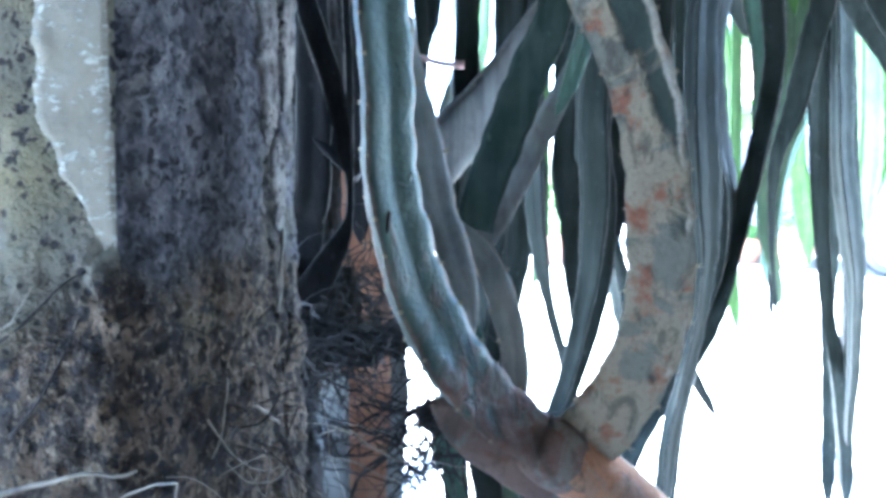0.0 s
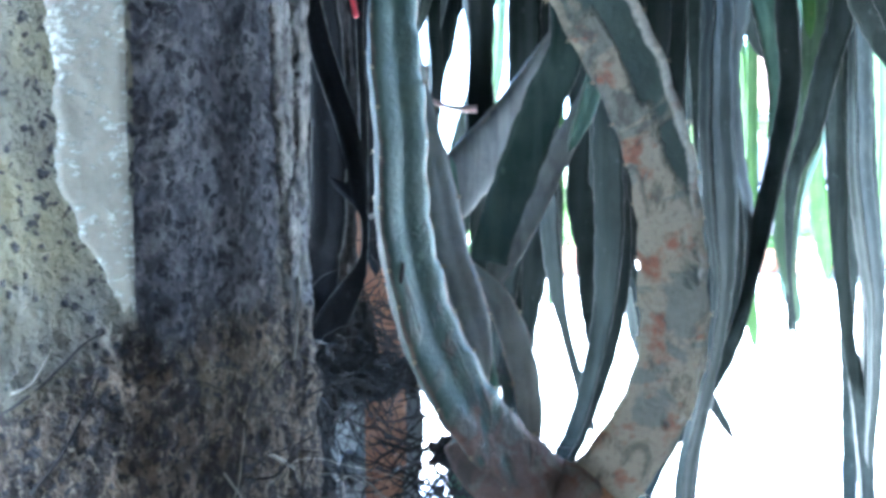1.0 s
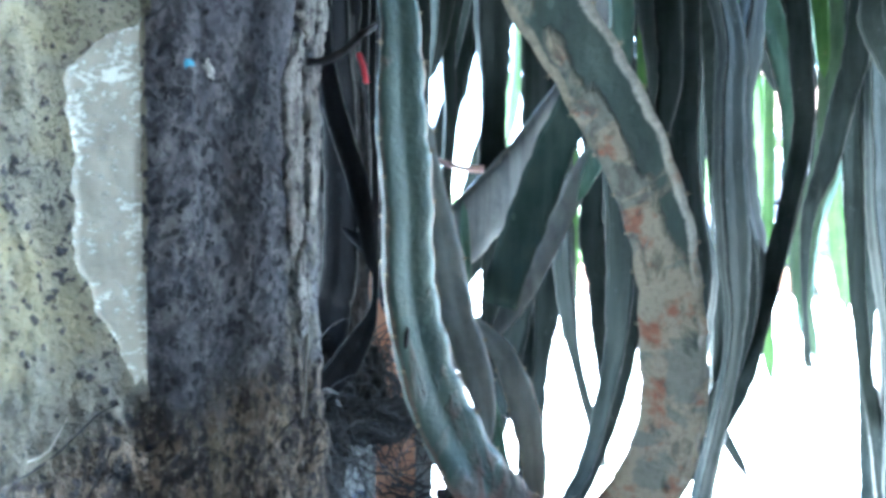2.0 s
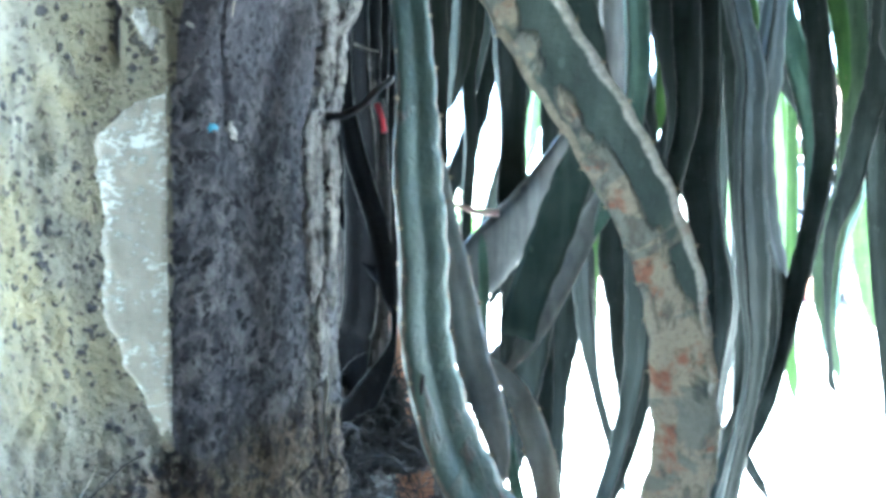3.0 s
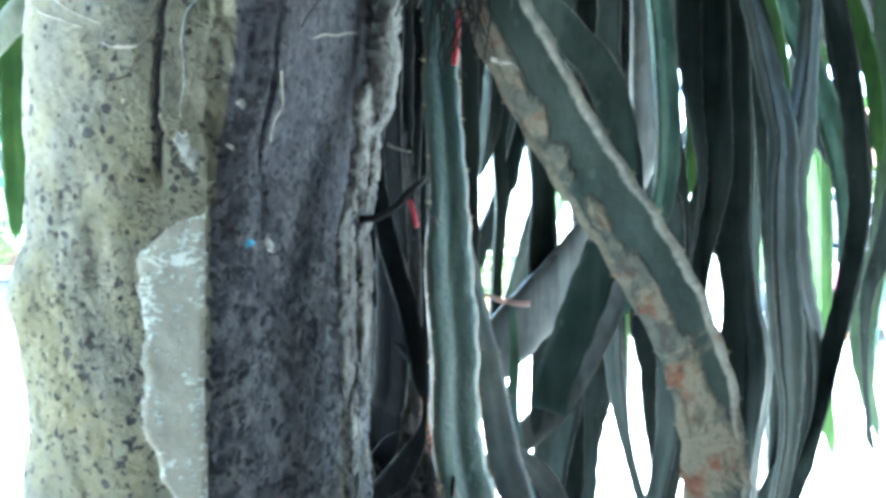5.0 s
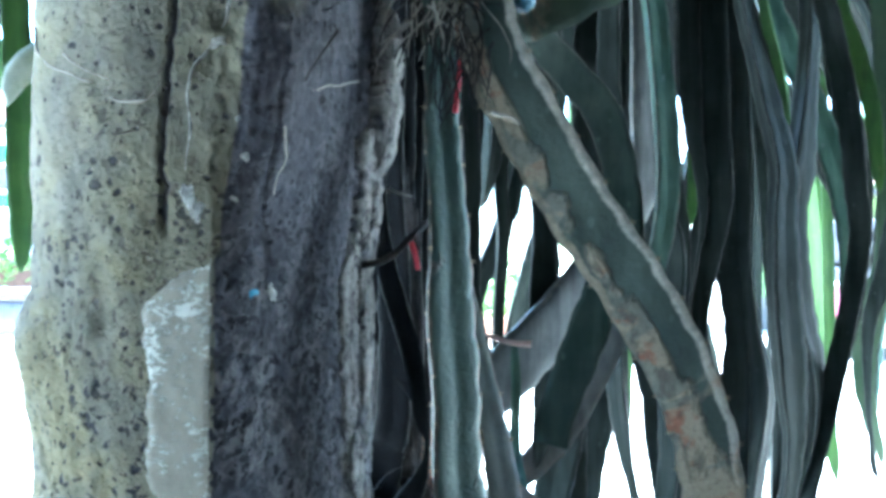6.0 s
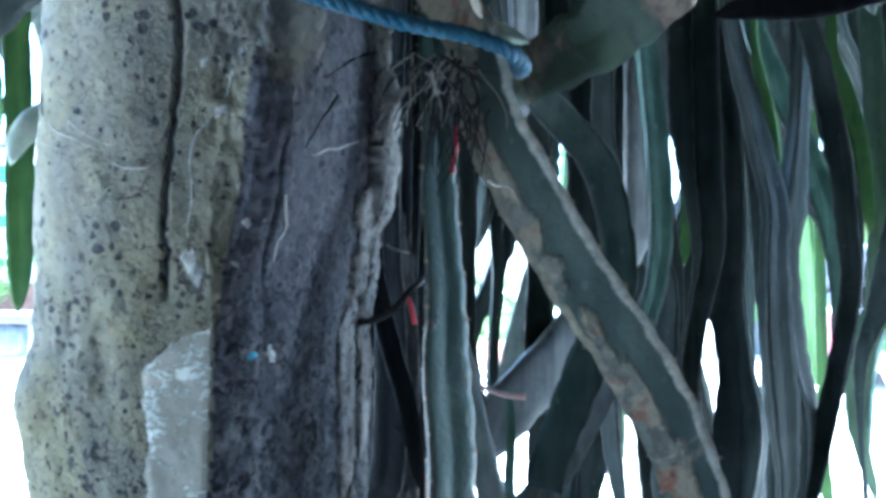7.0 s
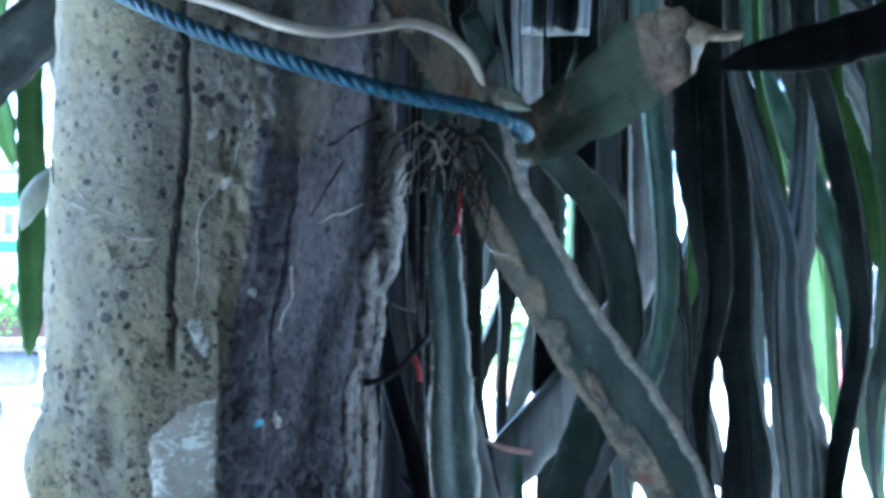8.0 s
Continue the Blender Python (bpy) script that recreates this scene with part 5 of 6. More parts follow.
hang([(0.271, 1.600, 1.234, 0.0369), (0.271, 1.600, 0.997, 0.0415), (0.269, 1.600, 0.855, 0.0413), (0.271, 1.600, 0.789, 0.0285)], 180)
hang([(0.577, 1.763, 1.140, 0.0308), (0.568, 1.763, 0.851, 0.0408), (0.565, 1.763, 0.693, 0.0415), (0.549, 1.763, 0.527, 0.0270)], 180)
hang([(0.316, 1.572, 1.428, 0.0515), (0.340, 1.572, 1.166, 0.0523), (0.362, 1.572, 1.013, 0.0476), (0.378, 1.572, 0.915, 0.0216)], 180)
hang([(0.279, 1.550, 1.550, 0.0390), (0.284, 1.550, 1.419, 0.0368), (0.289, 1.550, 1.343, 0.0173)], 180)
hang([(0.144, 1.450, 0.939, 0.0497), (0.134, 1.450, 0.810, 0.0485), (0.124, 1.450, 0.690, 0.0565), (0.106, 1.450, 0.578, 0.0507), (0.100, 1.450, 0.329, 0.0414), (0.103, 1.450, 0.133, 0.0373)], 180)
hang([(0.043, 1.593, 1.224, 0.0337), (0.041, 1.593, 1.054, 0.0348), (0.040, 1.593, 0.924, 0.0422), (0.016, 1.593, 0.815, 0.0348), (-0.008, 1.593, 0.727, 0.0220)], 180)
hang([(0.056, 1.350, 1.657, 0.0899), (0.055, 1.350, 1.534, 0.0894), (0.044, 1.350, 1.414, 0.0790)], 150)
hang([(0.004, 1.000, 1.504, 0.0408), (0.006, 1.000, 1.396, 0.0420), (0.007, 1.000, 1.304, 0.0372), (0.010, 1.000, 1.214, 0.0296)], 195, STEM_GREY)
hang([(-0.022, 0.750, 1.329, 0.0231), (-0.014, 0.750, 1.276, 0.0252), (-0.006, 0.760, 1.220, 0.0231)], 190, STEM_DARK)
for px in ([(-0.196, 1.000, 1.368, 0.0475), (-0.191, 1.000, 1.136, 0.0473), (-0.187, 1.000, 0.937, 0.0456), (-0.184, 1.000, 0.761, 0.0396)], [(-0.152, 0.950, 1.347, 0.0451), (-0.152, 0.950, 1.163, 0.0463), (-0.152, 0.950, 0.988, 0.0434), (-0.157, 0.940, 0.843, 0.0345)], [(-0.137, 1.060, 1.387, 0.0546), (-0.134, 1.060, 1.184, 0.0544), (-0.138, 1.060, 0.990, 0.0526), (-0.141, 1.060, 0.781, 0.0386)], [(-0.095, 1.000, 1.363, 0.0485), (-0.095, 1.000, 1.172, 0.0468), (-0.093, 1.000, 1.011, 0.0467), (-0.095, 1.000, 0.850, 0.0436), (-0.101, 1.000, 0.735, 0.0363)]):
    hang(px, 180, STEM_SHADE_BLACK, "old cactus stem close beside the post, coloured black for shade")
hang([(-0.067, 1.077, 1.389, 0.0393), (-0.068, 1.077, 1.263, 0.0423), (-0.071, 1.077, 1.169, 0.0344), (-0.077, 1.077, 1.043, 0.0234)], 185)
hang([(-0.215, 1.200, 1.442, 0.0530), (-0.215, 1.200, 1.212, 0.0528), (-0.218, 1.200, 0.992, 0.0526), (-0.222, 1.200, 0.773, 0.0524)], 175)
hang([(-0.041, 1.174, 1.423, 0.0460), (-0.044, 1.174, 1.268, 0.0475), (-0.049, 1.174, 1.150, 0.0455), (-0.061, 1.174, 1.060, 0.0347)], 175)
hang([(-0.021, 1.304, 1.473, 0.0507), (-0.018, 1.304, 1.303, 0.0505), (-0.020, 1.304, 1.153, 0.0486), (-0.012, 1.304, 1.050, 0.0410)], 185)
hang([(0.513, 1.918, 1.673, 0.0485), (0.525, 1.918, 1.201, 0.0370), (0.525, 1.918, 0.826, 0.0324), (0.532, 1.918, 0.684, 0.0555), (0.540, 1.918, 0.556, 0.0219)], 175)
hang([(0.467, 1.730, 1.616, 0.0417), (0.495, 1.730, 1.180, 0.0318), (0.520, 1.730, 0.833, 0.0279), (0.550, 1.730, 0.702, 0.0449), (0.546, 1.730, 0.583, 0.0203)], 175)
hang([(0.378, 1.680, 1.460, 0.0275), (0.354, 1.680, 1.270, 0.0274), (0.317, 1.680, 1.117, 0.0267), (0.304, 1.680, 0.987, 0.0312), (0.320, 1.680, 0.800, 0.0333), (0.356, 1.680, 0.637, 0.0372), (0.389, 1.680, 0.475, 0.0398)], 185)
hang([(0.384, 1.685, 1.449, 0.0290), (0.362, 1.685, 1.263, 0.0290), (0.324, 1.685, 1.113, 0.0263), (0.315, 1.685, 0.986, 0.0377), (0.323, 1.685, 0.802, 0.0305), (0.363, 1.685, 0.643, 0.0320), (0.397, 1.685, 0.524, 0.0363)], 185)
hang([(-0.023, 1.250, 1.258, 0.0272), (-0.038, 1.250, 1.129, 0.0240), (-0.034, 1.250, 1.020, 0.0223), (-0.042, 1.250, 0.912, 0.0194), (-0.044, 1.250, 0.806, 0.0247)], 180)
hang([(0.049, 2.049, 1.274, 0.0673), (0.044, 2.049, 1.127, 0.0530), (0.010, 2.049, 1.011, 0.0566), (-0.027, 2.049, 0.867, 0.0624), (-0.072, 2.049, 0.719, 0.0435)], 180)
hang([(-0.010, 1.408, 1.275, 0.0315), (-0.020, 1.408, 1.137, 0.0318), (-0.044, 1.408, 1.018, 0.0319), (-0.058, 1.408, 0.948, 0.0256)], 180)
hang([(0.770, 1.804, 1.031, 0.0521), (0.732, 1.804, 0.884, 0.0553), (0.718, 1.804, 0.722, 0.0401), (0.748, 1.804, 0.596, 0.0188), (0.754, 1.804, 0.546, 0.0194)], 180, STEM_DULL, "dull green cactus stem hanging over the sunny yard")
hang([(0.781, 1.620, 1.234, 0.0474), (0.823, 1.620, 1.148, 0.0455), (0.874, 1.620, 1.073, 0.0379), (0.910, 1.620, 0.991, 0.0317)], 180)
hang([(0.802, 1.580, 1.234, 0.0425), (0.841, 1.580, 1.148, 0.0408), (0.886, 1.580, 1.073, 0.0354), (0.915, 1.580, 0.976, 0.0317)], 180)
hang([(0.538, 1.700, 1.616, 0.0419), (0.573, 1.700, 1.469, 0.0566), (0.582, 1.700, 1.289, 0.0526), (0.631, 1.700, 1.112, 0.0444)], 180)
hang([(-0.049, 0.850, 0.935, 0.0185), (-0.039, 0.840, 0.874, 0.0231), (-0.030, 0.830, 0.820, 0.0252), (-0.022, 0.820, 0.768, 0.0237), (-0.015, 0.810, 0.716, 0.0175)], 180, STEM_DARK, "dark cactus stem close behind the slim ones")
hang([(0.023, 0.800, 1.465, 0.0237), (0.021, 0.800, 1.402, 0.0237), (0.018, 0.800, 1.345, 0.0237), (0.017, 0.800, 1.327, 0.0225)], 170, STEM_GLOSSY, "short glossy dark green cactus stem with a cut end", tip="cut", margin=0.0)
hang([(0.049, 0.800, 1.463, 0.0258), (0.047, 0.800, 1.400, 0.0259), (0.044, 0.800, 1.344, 0.0259), (0.043, 0.800, 1.326, 0.0246)], 170, STEM_GLOSSY, "short glossy dark green cactus stem with a cut end", tip="cut", margin=0.0)
hang([(0.072, 0.800, 1.462, 0.0222), (0.070, 0.800, 1.399, 0.0222), (0.068, 0.800, 1.343, 0.0222), (0.066, 0.800, 1.325, 0.0211)], 170, STEM_GLOSSY, "short glossy dark green cactus stem with a cut end", tip="cut", margin=0.0)
hang([(0.644, 0.950, 1.980, 0.0600), (0.564, 0.850, 1.520, 0.0600), (0.444, 0.800, 1.345, 0.0482), (0.373, 0.800, 1.314, 0.0514), (0.306, 0.800, 1.296, 0.0480), (0.250, 0.800, 1.289, 0.0410), (0.206, 0.800, 1.282, 0.0225)], 170, STEM_SHADE_BLACK, "thick cactus stem arching over sideways, coloured black for shade", rise=False)
# greener stems among the dark ones
hang([(0.390, 1.330, 1.411, 0.0149), (0.400, 1.330, 1.355, 0.0205), (0.414, 1.330, 1.293, 0.0223), (0.429, 1.330, 1.202, 0.0111)], 180, STEM_YOUNG, "young green cactus stem among the dark ones")
hang([(0.539, 1.400, 1.409, 0.0175), (0.561, 1.400, 1.335, 0.0251), (0.583, 1.400, 1.242, 0.0269), (0.594, 1.400, 1.097, 0.0172)], 180, STEM_YOUNG, "young green cactus stem among the dark ones")
hang([(0.133, 1.180, 1.373, 0.0153), (0.132, 1.180, 1.313, 0.0170), (0.135, 1.180, 1.244, 0.0102)], 180, STEM_GREEN, "slim green cactus stem among the dark ones")
hang([(0.268, 1.300, 1.165, 0.0128), (0.269, 1.300, 1.073, 0.0165), (0.265, 1.300, 1.036, 0.0091)], 180, STEM_YOUNG, "young green cactus stem among the dark ones")
# left of the post
hang([(-0.701, 1.000, 1.424, 0.0324), (-0.695, 1.000, 1.308, 0.0338), (-0.688, 1.000, 1.195, 0.0351), (-0.682, 1.000, 1.099, 0.0349), (-0.680, 1.000, 1.020, 0.0315), (-0.683, 1.000, 0.963, 0.0267)], 190, STEM_YOUNG, "bright green cactus stem hanging beside the post")
hang([(-0.641, 0.750, 1.252, 0.0688), (-0.569, 0.740, 1.304, 0.0738), (-0.505, 0.730, 1.348, 0.0665), (-0.449, 0.720, 1.397, 0.0596), (-0.335, 0.665, 1.470, 0.0500)], 160, STEM_DARK, "thick dark stem leaning over from the post", tip="", rise=False)
hang([(-1.047, 1.400, 1.495, 0.0447), (-1.018, 1.400, 1.392, 0.0444), (-0.996, 1.400, 1.302, 0.0331)], 190, STEM_YOUNG, "young green cactus stem in the sun")


# ---- the crown above, out of which the stems hang ----
def crown():
    """The dense crown of arching stems overhead, as one mass."""
    r = random.Random(11)
    verts, faces = [], []
    plan = [(r.uniform(-1.9, 1.8), r.uniform(0.0, 2.5), r.uniform(1.95, 2.2)) for _ in range(230)]
    plan += [(r.uniform(-0.7, 0.9), r.uniform(0.45, 1.5), r.uniform(1.82, 2.05)) for _ in range(110)]
    for cx, cy, top in plan:
        way, span = r.uniform(-0.4, 3.5), r.uniform(0.3, 0.6)
        dx, dy = math.cos(way) * span, math.sin(way) * span
        w = r.uniform(0.07, 0.1)
        pts = [(cx - dx * 0.6, cy - dy * 0.6, top - 0.14, w), (cx, cy, top, w), (cx + dx * 0.6, cy + dy * 0.6, top - 0.05, w), (cx + dx, cy + dy, top - 0.16, w), (cx + dx * 1.1, cy + dy * 1.1, top - 0.24, w * 0.9)]
        ob = stem("crown_stem", pts, r.uniform(0, 120), STEM_DARK, sides=18, step=0.03, seed=r.randrange(99))
        base = len(verts)
        verts += [tuple(v.co) for v in ob.data.vertices]
        faces += [tuple(base + k for k in p.vertices) for p in ob.data.polygons]
        mesh = ob.data
        bpy.data.objects.remove(ob)
        bpy.data.meshes.remove(mesh)
    mesh = bpy.data.meshes.new("cactus_crown")
    mesh.from_pydata(verts, [], faces)
    tagged(link_mesh("cactus_crown", mesh, STEM_DARK), "dense crown of arching dark green cactus stems overhead", "cactus crown", kind="stuff")


crown()


# ---- rope, tape, roots ----
def build_rope():
    """Three-strand blue rope from the post to the corky stem, and round behind it."""
    rope = thing("rope", "twisted blue rope tied from the post round the stem", "rope", at=(-0.101, 0.440, 1.182))
    pts = [(-0.371, 0.520, 1.317), (-0.291, 0.455, 1.263), (-0.236, 0.428, 1.231), (-0.193, 0.426, 1.210), (-0.141, 0.424, 1.190), (-0.098, 0.428, 1.176), (-0.057, 0.440, 1.166), (-0.016, 0.460, 1.162), (0.008, 0.475, 1.156), (0.017, 0.505, 1.154), (0.009, 0.550, 1.165), (-0.016, 0.575, 1.191), (-0.052, 0.570, 1.214)]
    line = smooth_line(pts, 0.0025)
    tang = np.gradient(line, axis=0)
    tang /= np.linalg.norm(tang, axis=1)[:, None]
    for k in range(3):
        strand = []
        for i, (p, t) in enumerate(zip(line, tang)):
            a = np.cross(t, (0, 1, 0.2))
            a /= np.linalg.norm(a)
            b = np.cross(t, a)
            ph = i * 0.0025 / 0.024 * math.tau + k * math.tau / 3
            strand.append(p + (a * math.cos(ph) + b * math.sin(ph)) * 0.0027)
        ang = np.arange(9) * math.tau / 9
        sec = np.stack([np.cos(ang), np.sin(ang)], 1) * 0.0030
        keep_place(sweep("strand", np.array(strand), lambda i, s: sec, ROPE_BLUE, rope, facing=(0.05, -0.2, 1)))


build_rope()


def build_tape():
    pts = [(-0.272, 0.450, 1.278), (-0.215, 0.428, 1.240), (-0.171, 0.424, 1.223), (-0.134, 0.424, 1.209), (-0.106, 0.430, 1.205), (-0.081, 0.450, 1.214), (-0.058, 0.468, 1.223), (-0.036, 0.472, 1.215), (-0.021, 0.480, 1.203), (-0.015, 0.492, 1.192), (-0.013, 0.512, 1.187), (-0.022, 0.535, 1.192)]
    line = smooth_line(pts, 0.004)

    def section(i, s):
        h = 0.0066 * (0.75 + 0.25 * math.cos(s * 9)) * (1 - 0.45 * ease(0.4, 0.6, s))
        return np.array([(0.0012, -h), (0.0016, 0), (0.0012, h), (-0.0005, h), (-0.0005, 0), (-0.0005, -h)])

    tagged(sweep("tape", line, section, TAPE, facing=(-0.1, -1, 0.35)), "loose cream plastic tape looped round the stem", "tape")


build_tape()


def root(name, pts, r0, r1, mat, label, group="aerial roots", seed=0, wobble=0.002):
    return tagged(tube(name, pts, r0, r1, mat, None, label, wobble=wobble, seed=seed, sides=6, step=0.005), label, "root", group)


root("aerial_root", [(-0.249, 0.425, 0.636), (-0.220, 0.428, 0.642), (-0.193, 0.430, 0.649), (-0.179, 0.432, 0.647), (-0.167, 0.434, 0.650)], 0.0018, 0.0008, ROOT_PALE, "pale thin root lying across the plaster", seed=1)
root("aerial_root", [(-0.245, 0.435, 0.724), (-0.234, 0.437, 0.731), (-0.225, 0.438, 0.745), (-0.223, 0.440, 0.750)], 0.0008, 0.0004, ROOT_PALE, "pale thin root on the plaster", seed=2)
root("aerial_root", [(-0.170, 0.455, 0.623), (-0.162, 0.462, 0.633), (-0.160, 0.468, 0.648)], 0.0008, 0.0004, ROOT_PALE, "pale thin root on the plaster", seed=3)
root("aerial_root", [(-0.151, 0.490, 0.609), (-0.148, 0.495, 0.629), (-0.146, 0.500, 0.652)], 0.0008, 0.0004, ROOT_PALE, "pale thin root on the plaster", seed=4)
root("aerial_root", [(-0.139, 0.540, 0.659), (-0.128, 0.545, 0.655), (-0.122, 0.560, 0.644), (-0.122, 0.590, 0.631), (-0.123, 0.610, 0.613)], 0.0016, 0.0007, ROOT_PALE, "pale forked root at the edge of the post", seed=5)
root("aerial_root", [(-0.127, 0.430, 1.057), (-0.127, 0.432, 1.038), (-0.133, 0.436, 1.029), (-0.137, 0.440, 1.017)], 0.0008, 0.0004, ROOT_PALE, "pale thin root on the plaster", seed=6)
root("aerial_root", [(-0.112, 0.500, 1.134), (-0.116, 0.480, 1.115), (-0.122, 0.465, 1.099), (-0.124, 0.460, 1.091)], 0.0012, 0.0005, ROOT_DARK, "thin root on the plaster", seed=7)
root("aerial_root", [(-0.030, 0.680, 0.916), (-0.018, 0.680, 0.911), (-0.002, 0.680, 0.906), (0.017, 0.680, 0.905)], 0.0018, 0.0034, ROOT_PINK, "young pink root growing out from the stem", seed=8, wobble=0.001)
root("aerial_root", [(-0.109, 0.560, 0.974), (-0.089, 0.570, 0.980), (-0.072, 0.585, 0.998), (-0.065, 0.600, 1.008)], 0.0032, 0.0024, ROOT_DARK, "dark root bridging from the post to the stem", seed=9)
root("aerial_root", [(-0.095, 0.600, 1.035), (-0.088, 0.598, 1.032), (-0.077, 0.600, 1.030)], 0.0012, 0.0005, ROOT_PALE, "thin root at the edge of the post", seed=10)
root("aerial_root", [(-0.005, 0.462, 1.069), (0.000, 0.458, 1.066), (0.007, 0.457, 1.065), (0.012, 0.457, 1.060)], 0.0013, 0.0007, ROOT_PALE, "curled pale root on the corky stem", seed=11, wobble=0.0006)
root("aerial_root", [(-0.129, 0.620, 0.581), (-0.105, 0.660, 0.572), (-0.081, 0.700, 0.555), (-0.043, 0.720, 0.538), (-0.007, 0.740, 0.517)], 0.0014, 0.0006, ROOT_DARK, "thin dark root reaching across the gap", seed=12)
root("aerial_root", [(-0.274, 0.437, 1.107), (-0.252, 0.433, 1.093), (-0.242, 0.433, 1.089)], 0.0008, 0.0004, ROOT_PALE, "pale thin root on the plaster", seed=13)
root("aerial_root", [(-0.232, 0.433, 1.075), (-0.217, 0.433, 1.076), (-0.210, 0.434, 1.086)], 0.0008, 0.0004, ROOT_PALE, "pale thin root on the plaster", seed=14)


def tangle(label, centre, size, count, length, drop, r0, seed, mats):
    """A loose nest of thin roots as one mesh."""
    r = random.Random(seed)
    verts, faces, index = [], [], []
    for k in range(count):
        p = Vector([c + r.gauss(0, 0.5) * s for c, s in zip(centre, size)])
        d = Vector((r.gauss(0, 1), r.gauss(0, 0.7), r.gauss(0, 0.6) - drop)).normalized()
        rad, n = r0 * r.uniform(0.5, 1.2), int(r.uniform(0.6, 1.2) * length / 0.006)
        tone = r.randrange(len(mats))
        for i in range(n):
            d = (d + Vector((r.gauss(0, 0.17), r.gauss(0, 0.17), r.gauss(0, 0.17) - drop * 0.06))).normalized()
            a = d.orthogonal().normalized()
            b = d.cross(a)
            w = rad * (1 - 0.7 * i / n)
            base = len(verts)
            verts += [tuple(p + (a * math.cos(q) + b * math.sin(q)) * w) for q in (0, 2.094, 4.189)]
            if i:
                for j in range(3):
                    faces.append((base - 3 + j, base - 3 + (j + 1) % 3, base + (j + 1) % 3, base + j))
                    index.append(tone)
            p = p + d * 0.006
    mesh = bpy.data.meshes.new("root_tangle")
    mesh.from_pydata(verts, [], faces)
    ob = link_mesh("root_tangle", mesh, mats)
    mesh.polygons.foreach_set("material_index", index)
    return tagged(ob, label, "roots", kind="stuff")


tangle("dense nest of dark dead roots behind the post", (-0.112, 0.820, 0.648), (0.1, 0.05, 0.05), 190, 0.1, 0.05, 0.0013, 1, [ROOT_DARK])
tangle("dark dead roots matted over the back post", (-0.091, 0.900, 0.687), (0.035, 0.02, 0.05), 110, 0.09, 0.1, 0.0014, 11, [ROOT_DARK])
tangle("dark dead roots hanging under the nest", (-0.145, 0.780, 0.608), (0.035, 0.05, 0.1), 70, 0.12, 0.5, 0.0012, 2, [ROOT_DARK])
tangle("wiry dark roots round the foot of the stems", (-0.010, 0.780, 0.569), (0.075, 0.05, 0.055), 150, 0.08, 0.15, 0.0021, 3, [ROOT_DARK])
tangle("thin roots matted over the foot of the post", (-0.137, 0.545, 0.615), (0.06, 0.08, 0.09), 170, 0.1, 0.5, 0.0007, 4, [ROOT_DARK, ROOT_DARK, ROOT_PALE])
tangle("tuft of dry roots hanging under the rope", (-0.041, 0.500, 1.153), (0.026, 0.025, 0.02), 50, 0.07, 1.4, 0.0014, 5, [ROOT_PALE, ROOT_DARK])
tangle("dry wispy roots beside the tied stem", (-0.023, 0.500, 1.124), (0.016, 0.02, 0.03), 44, 0.055, 1.2, 0.0009, 6, [ROOT_DARK])

# red tags among the roots, and the stub on the outer side of the post
for pts in ([(-0.082, 0.630, 0.993), (-0.078, 0.630, 0.981), (-0.076, 0.630, 0.970)], [(-0.034, 0.560, 1.128), (-0.036, 0.560, 1.109), (-0.038, 0.560, 1.088)]):
    line = smooth_line(pts, 0.004)
    tagged(sweep("plastic_tag", line, lambda i, s: np.array([(0.001, -0.002), (0.0015, 0), (0.001, 0.002), (-0.001, 0.002), (-0.001, -0.002)]), RED), "small red plastic strip caught among the stems", "tag")
stub = stem("cut_stub", [(-0.336, 0.530, 1.137, 0.0221), (-0.353, 0.520, 1.122, 0.0227), (-0.362, 0.515, 1.107, 0.0225), (-0.367, 0.515, 1.089, 0.0199)], 150, PALE_STUB, None, "", tip="point", age=(0.8, 0.8), fat=0.85, seed=41)
tagged(stub, "stubby pale corky stem stump on the post", "cactus stem")

# a slit in the skin of the main stem
bm = bmesh.new()
bmesh.ops.create_icosphere(bm, subdivisions=3, radius=1.0)
at = Vector((-0.037, 0.5505, 0.779))
for v in bm.verts:
    v.co = at + Vector((v.co.x * 0.0018 + v.co.z * 0.0012, v.co.y * 0.004, v.co.z * 0.0085))
slit = keep_place(part("slit", bm, GAP_SHADE, CACTUS, "dark dried slit in the skin", True))

# pale strip peeling from the outer side of the post
line = smooth_line([(-0.350, 0.515, 0.923), (-0.340, 0.510, 0.912), (-0.335, 0.508, 0.891), (-0.337, 0.515, 0.870)], 0.005)
tagged(sweep("peeling_strip", line, lambda i, s: np.array([(0.002, -0.004 - 0.003 * s), (0.003, 0), (0.002, 0.004 + 0.003 * s), (-0.002, 0.003), (-0.002, -0.003)]), ROOT_PALE), "pale dry strip peeling off beside the post", "peeling strip")


def root_clump(label, centre, size, seed):
    """A compact mass of dead roots and soil, coloured near-black for the shade it sits in."""
    bm = bmesh.new()
    bmesh.ops.create_icosphere(bm, subdivisions=5, radius=1.0)
    for v in bm.verts:
        q = v.co * 3 + Vector((seed * 7, 0, 0))
        k = 1 + 0.28 * noise.noise(q) + 0.16 * noise.noise(q * 3) + 0.1 * noise.noise(q * 8)
        v.co = Vector(centre) + Vector([a * b * k for a, b in zip(v.co, size)])
    tagged(part("root_clump", bm, GAP_SHADE, None, label, True), label, "roots")


root_clump("clump of dead roots and soil behind the post, near-black for shade", (-0.169, 0.860, 0.619), (0.035, 0.04, 0.12), 1)
root_clump("clump of dead roots on the ground behind the post, near-black for shade", (-0.180, 0.860, 0.483), (0.045, 0.06, 0.16), 2)
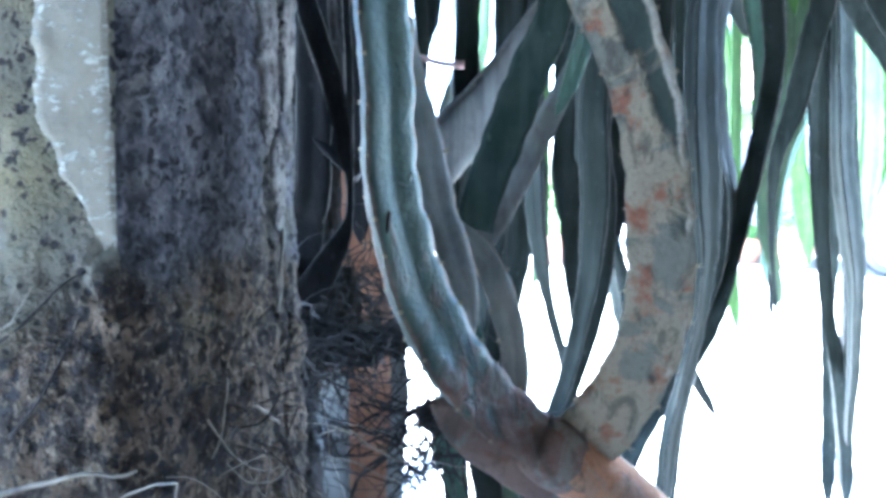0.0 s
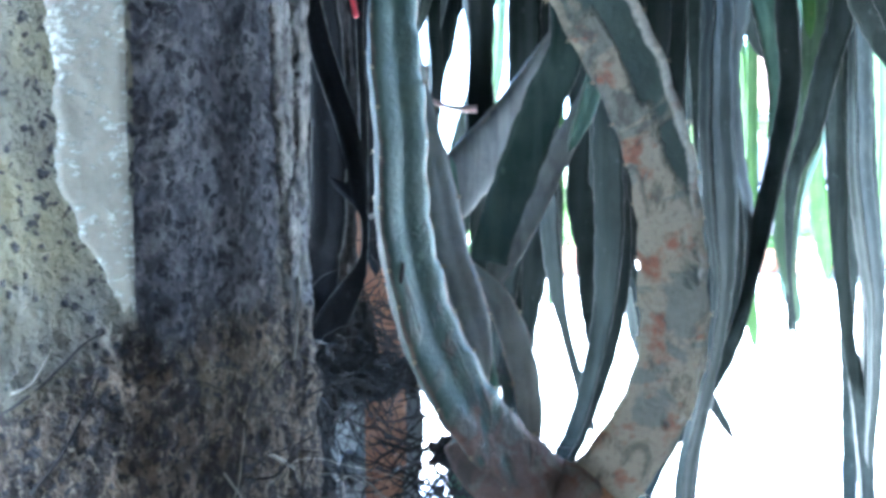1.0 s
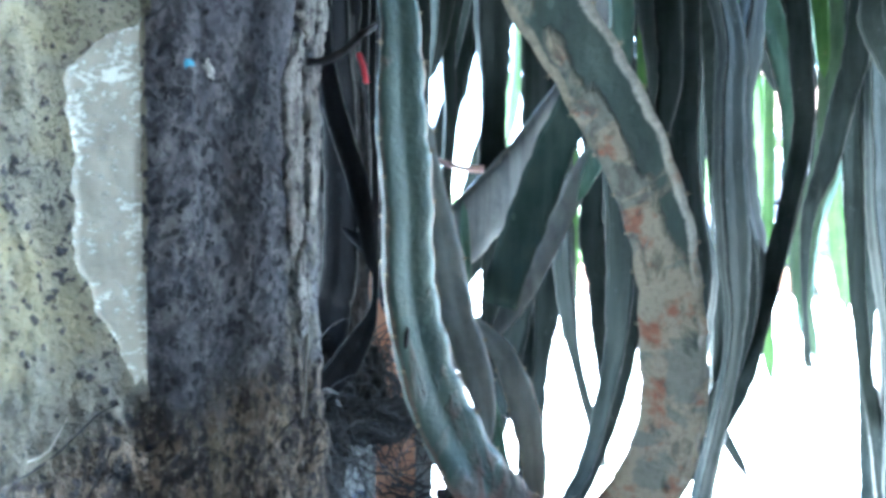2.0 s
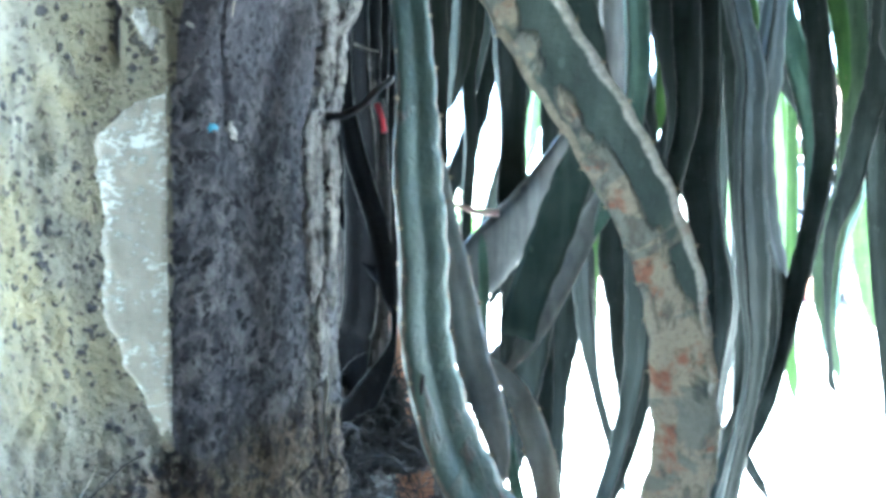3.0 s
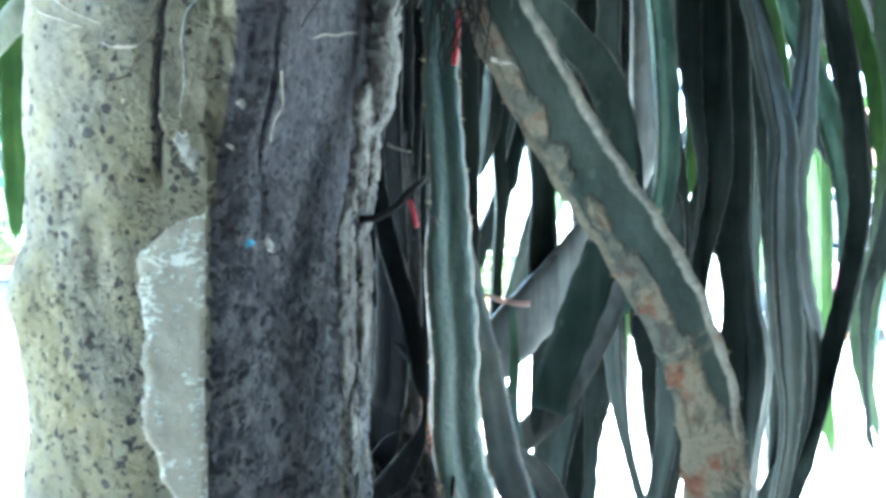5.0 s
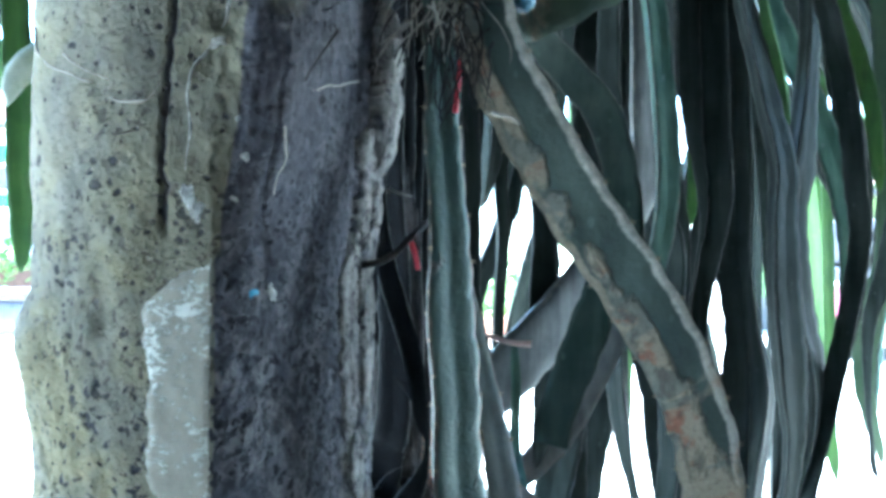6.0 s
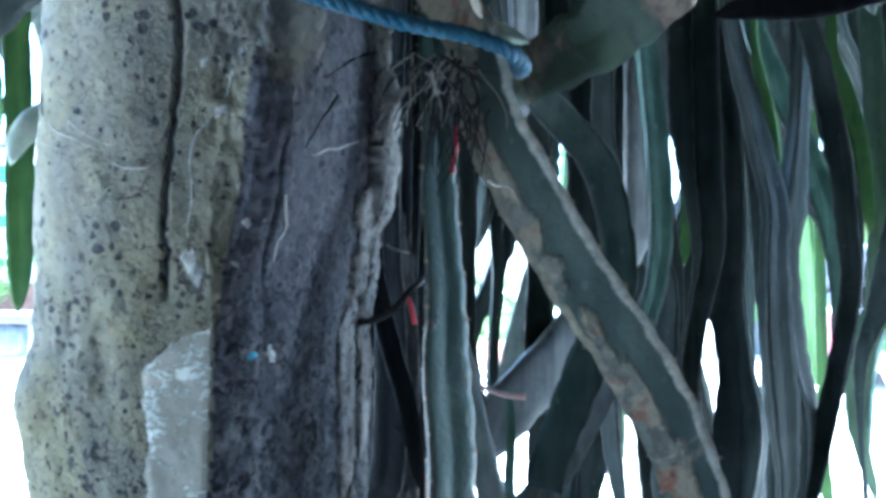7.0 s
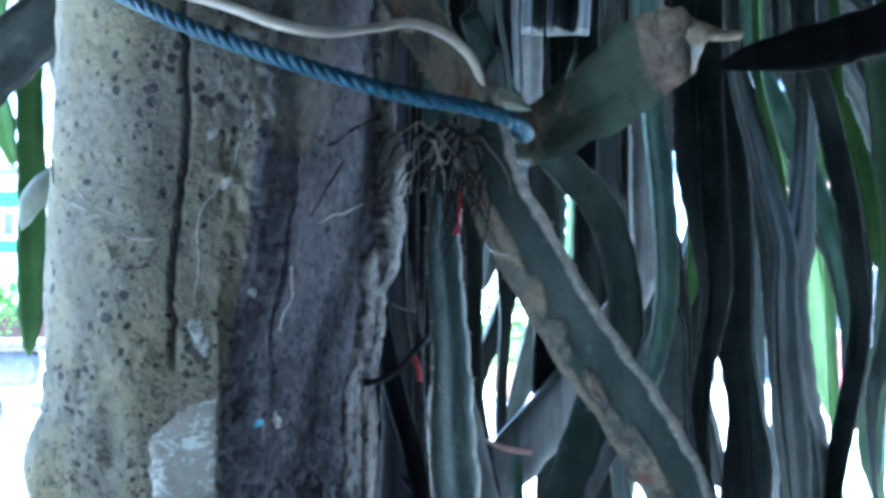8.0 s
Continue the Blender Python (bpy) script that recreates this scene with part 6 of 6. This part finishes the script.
root_clump("clump of dead stems behind the post, near-black for shade", (-0.167, 0.900, 0.700), (0.03, 0.03, 0.09), 6)
root_clump("tall mass of stems and roots filling the shaded gap, near-black for shade", (-0.151, 0.930, 0.870), (0.035, 0.03, 0.24), 7)
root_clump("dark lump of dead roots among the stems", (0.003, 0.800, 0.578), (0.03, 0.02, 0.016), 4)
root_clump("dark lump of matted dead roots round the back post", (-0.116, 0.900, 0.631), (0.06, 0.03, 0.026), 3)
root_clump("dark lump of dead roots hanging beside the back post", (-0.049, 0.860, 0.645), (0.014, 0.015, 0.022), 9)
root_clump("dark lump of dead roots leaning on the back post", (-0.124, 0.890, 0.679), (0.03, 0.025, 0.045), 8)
tangle("wiry dark roots over the clump", (-0.155, 0.800, 0.586), (0.03, 0.04, 0.14), 60, 0.1, 0.3, 0.0012, 8, [ROOT_DARK])


# ---- chips and daubs on the post ----
def on_post(x, z):
    """The place and outward direction of the post's front surface at x and z."""
    u = min(np.linspace(-2.2, 3.4, 360), key=lambda q: abs(post_plan(q % NRING, z).x - x)) % NRING
    p = post_plan(u, z)
    n = post_normal(u, z)
    return Vector((p.x, p.y, z)) + n * post_relief(u, p, z), n


def daub(at, w, h, lean, mat, label, seed):
    bm = bmesh.new()
    bmesh.ops.create_icosphere(bm, subdivisions=4, radius=1.0)
    place, out = on_post(at[0], at[2])
    turn = Matrix.Rotation(radians(lean), 3, "Y")
    side = Vector((0, 0, 1)).cross(out)
    for v in bm.verts:
        k = 1 + 0.7 * noise.noise(v.co * 1.8 + Vector((seed, 0, 0))) + 0.5 * noise.noise(v.co * 5 + Vector((seed, 3, 0)))
        q = turn @ Vector((v.co.x * w * k, 0, v.co.z * h * k))
        v.co = place + side * -q.x + Vector((0, 0, q.z)) + out * -v.co.y * 0.0008 * (1 + 0.6 * noise.noise(v.co * 6))
    ob = part("plaster_chip", bm, mat, POST, label, True)
    ob.matrix_parent_inverse = Matrix.Translation((0.23, -0.57, 0))


for k, (at, w, h, lean) in enumerate((
        ((-0.194, 0.439, 1.018), 0.0045, 0.008, 15), ((-0.188, 0.439, 1.007), 0.004, 0.006, -20), ((-0.163, 0.436, 1.149), 0.004, 0.006, 5),
        ((-0.173, 0.437, 1.114), 0.005, 0.004, 30), ((-0.150, 0.436, 1.155), 0.0028, 0.0045, 10),
        ((-0.153, 0.466, 0.956), 0.006, 0.0045, -10),
        ((-0.185, 0.437, 1.144), 0.004, 0.0025, 40), ((-0.161, 0.446, 1.065), 0.0014, 0.0018, 0),
        ((-0.158, 0.446, 1.042), 0.0022, 0.003, 10), ((-0.165, 0.448, 1.015), 0.0015, 0.0035, 60))):
    daub(at, w, h, lean, CHIP, "pale plaster chip on the weathered surface", k)
daub((-0.160, 0.464, 0.956), 0.0032, 0.0036, 10, BLUE_CHIP, "tiny blue paint fleck", 40)


# ---- thin roots and raised lime veins lying on the post ----
def root_on_post(pts, r0, r1, mat, label, seed):
    line = []
    for x, y, z in pts:
        place, out = on_post(x, z)
        line.append(tuple(place + out * 0.0004))
    root("aerial_root", line, r0, r1, mat, label, seed=seed, wobble=0.0018)


root_on_post([(-0.332, 0.500, 1.139), (-0.318, 0.490, 1.120), (-0.304, 0.480, 1.109), (-0.288, 0.470, 1.101), (-0.258, 0.450, 1.090)], 0.0009, 0.0006, ROOT_PALE, "pale thin root sagging over the plaster", 21)
root_on_post([(-0.244, 0.445, 1.079), (-0.239, 0.445, 1.076), (-0.233, 0.445, 1.075), (-0.225, 0.443, 1.075), (-0.217, 0.442, 1.079)], 0.0009, 0.0006, ROOT_PALE, "pale thin root sagging over the plaster", 22)
root_on_post([(-0.104, 0.470, 1.123), (-0.109, 0.465, 1.112), (-0.112, 0.463, 1.107), (-0.118, 0.460, 1.098), (-0.123, 0.457, 1.091)], 0.0010, 0.0006, ROOT_PALE, "pale thin root slanting over the plaster", 23)
root_on_post([(-0.262, 0.445, 1.059), (-0.241, 0.443, 1.056), (-0.228, 0.442, 1.059)], 0.0007, 0.0004, ROOT_DARK, "thin dark root on the plaster", 24)
root_on_post([(-0.269, 0.470, 0.701), (-0.246, 0.460, 0.716), (-0.227, 0.455, 0.730), (-0.208, 0.450, 0.750), (-0.194, 0.447, 0.757)], 0.0011, 0.0006, ROOT_DARK, "thin dark root at the edge of the moss", 25)
root_on_post([(-0.239, 0.455, 0.665), (-0.221, 0.452, 0.686), (-0.210, 0.450, 0.705), (-0.198, 0.447, 0.731)], 0.0010, 0.0006, ROOT_DARK, "thin dark root at the edge of the moss", 26)
root_on_post([(-0.125, 0.570, 0.713), (-0.123, 0.570, 0.749), (-0.120, 0.570, 0.776), (-0.121, 0.570, 0.804)], 0.0012, 0.0008, ROOT_PALE, "pale thin root climbing the edge of the post", 27)
root_on_post([(-0.155, 0.480, 0.616), (-0.147, 0.490, 0.641), (-0.144, 0.495, 0.668), (-0.143, 0.500, 0.691)], 0.0009, 0.0005, ROOT_PALE, "pale thin root climbing the moss", 28)


def vein_on_post(pts, r, seed):
    line = []
    for x, y, z in pts:
        place, out = on_post(x, z)
        line.append(tuple(place - out * r * 0.35))
    ob = tube("lime_vein", line, r, r * 0.6, CHIP, POST, "raised pale lime vein on the plaster", wobble=0.002, seed=seed, step=0.004)
    ob.matrix_parent_inverse = Matrix.Translation((0.23, -0.57, 0))


vein_on_post([(-0.166, 0.436, 1.141), (-0.171, 0.437, 1.123), (-0.178, 0.437, 1.112), (-0.186, 0.437, 1.101), (-0.190, 0.437, 1.093), (-0.193, 0.437, 1.076), (-0.192, 0.437, 1.060), (-0.195, 0.437, 1.043), (-0.196, 0.438, 1.033)], 0.0013, 31)
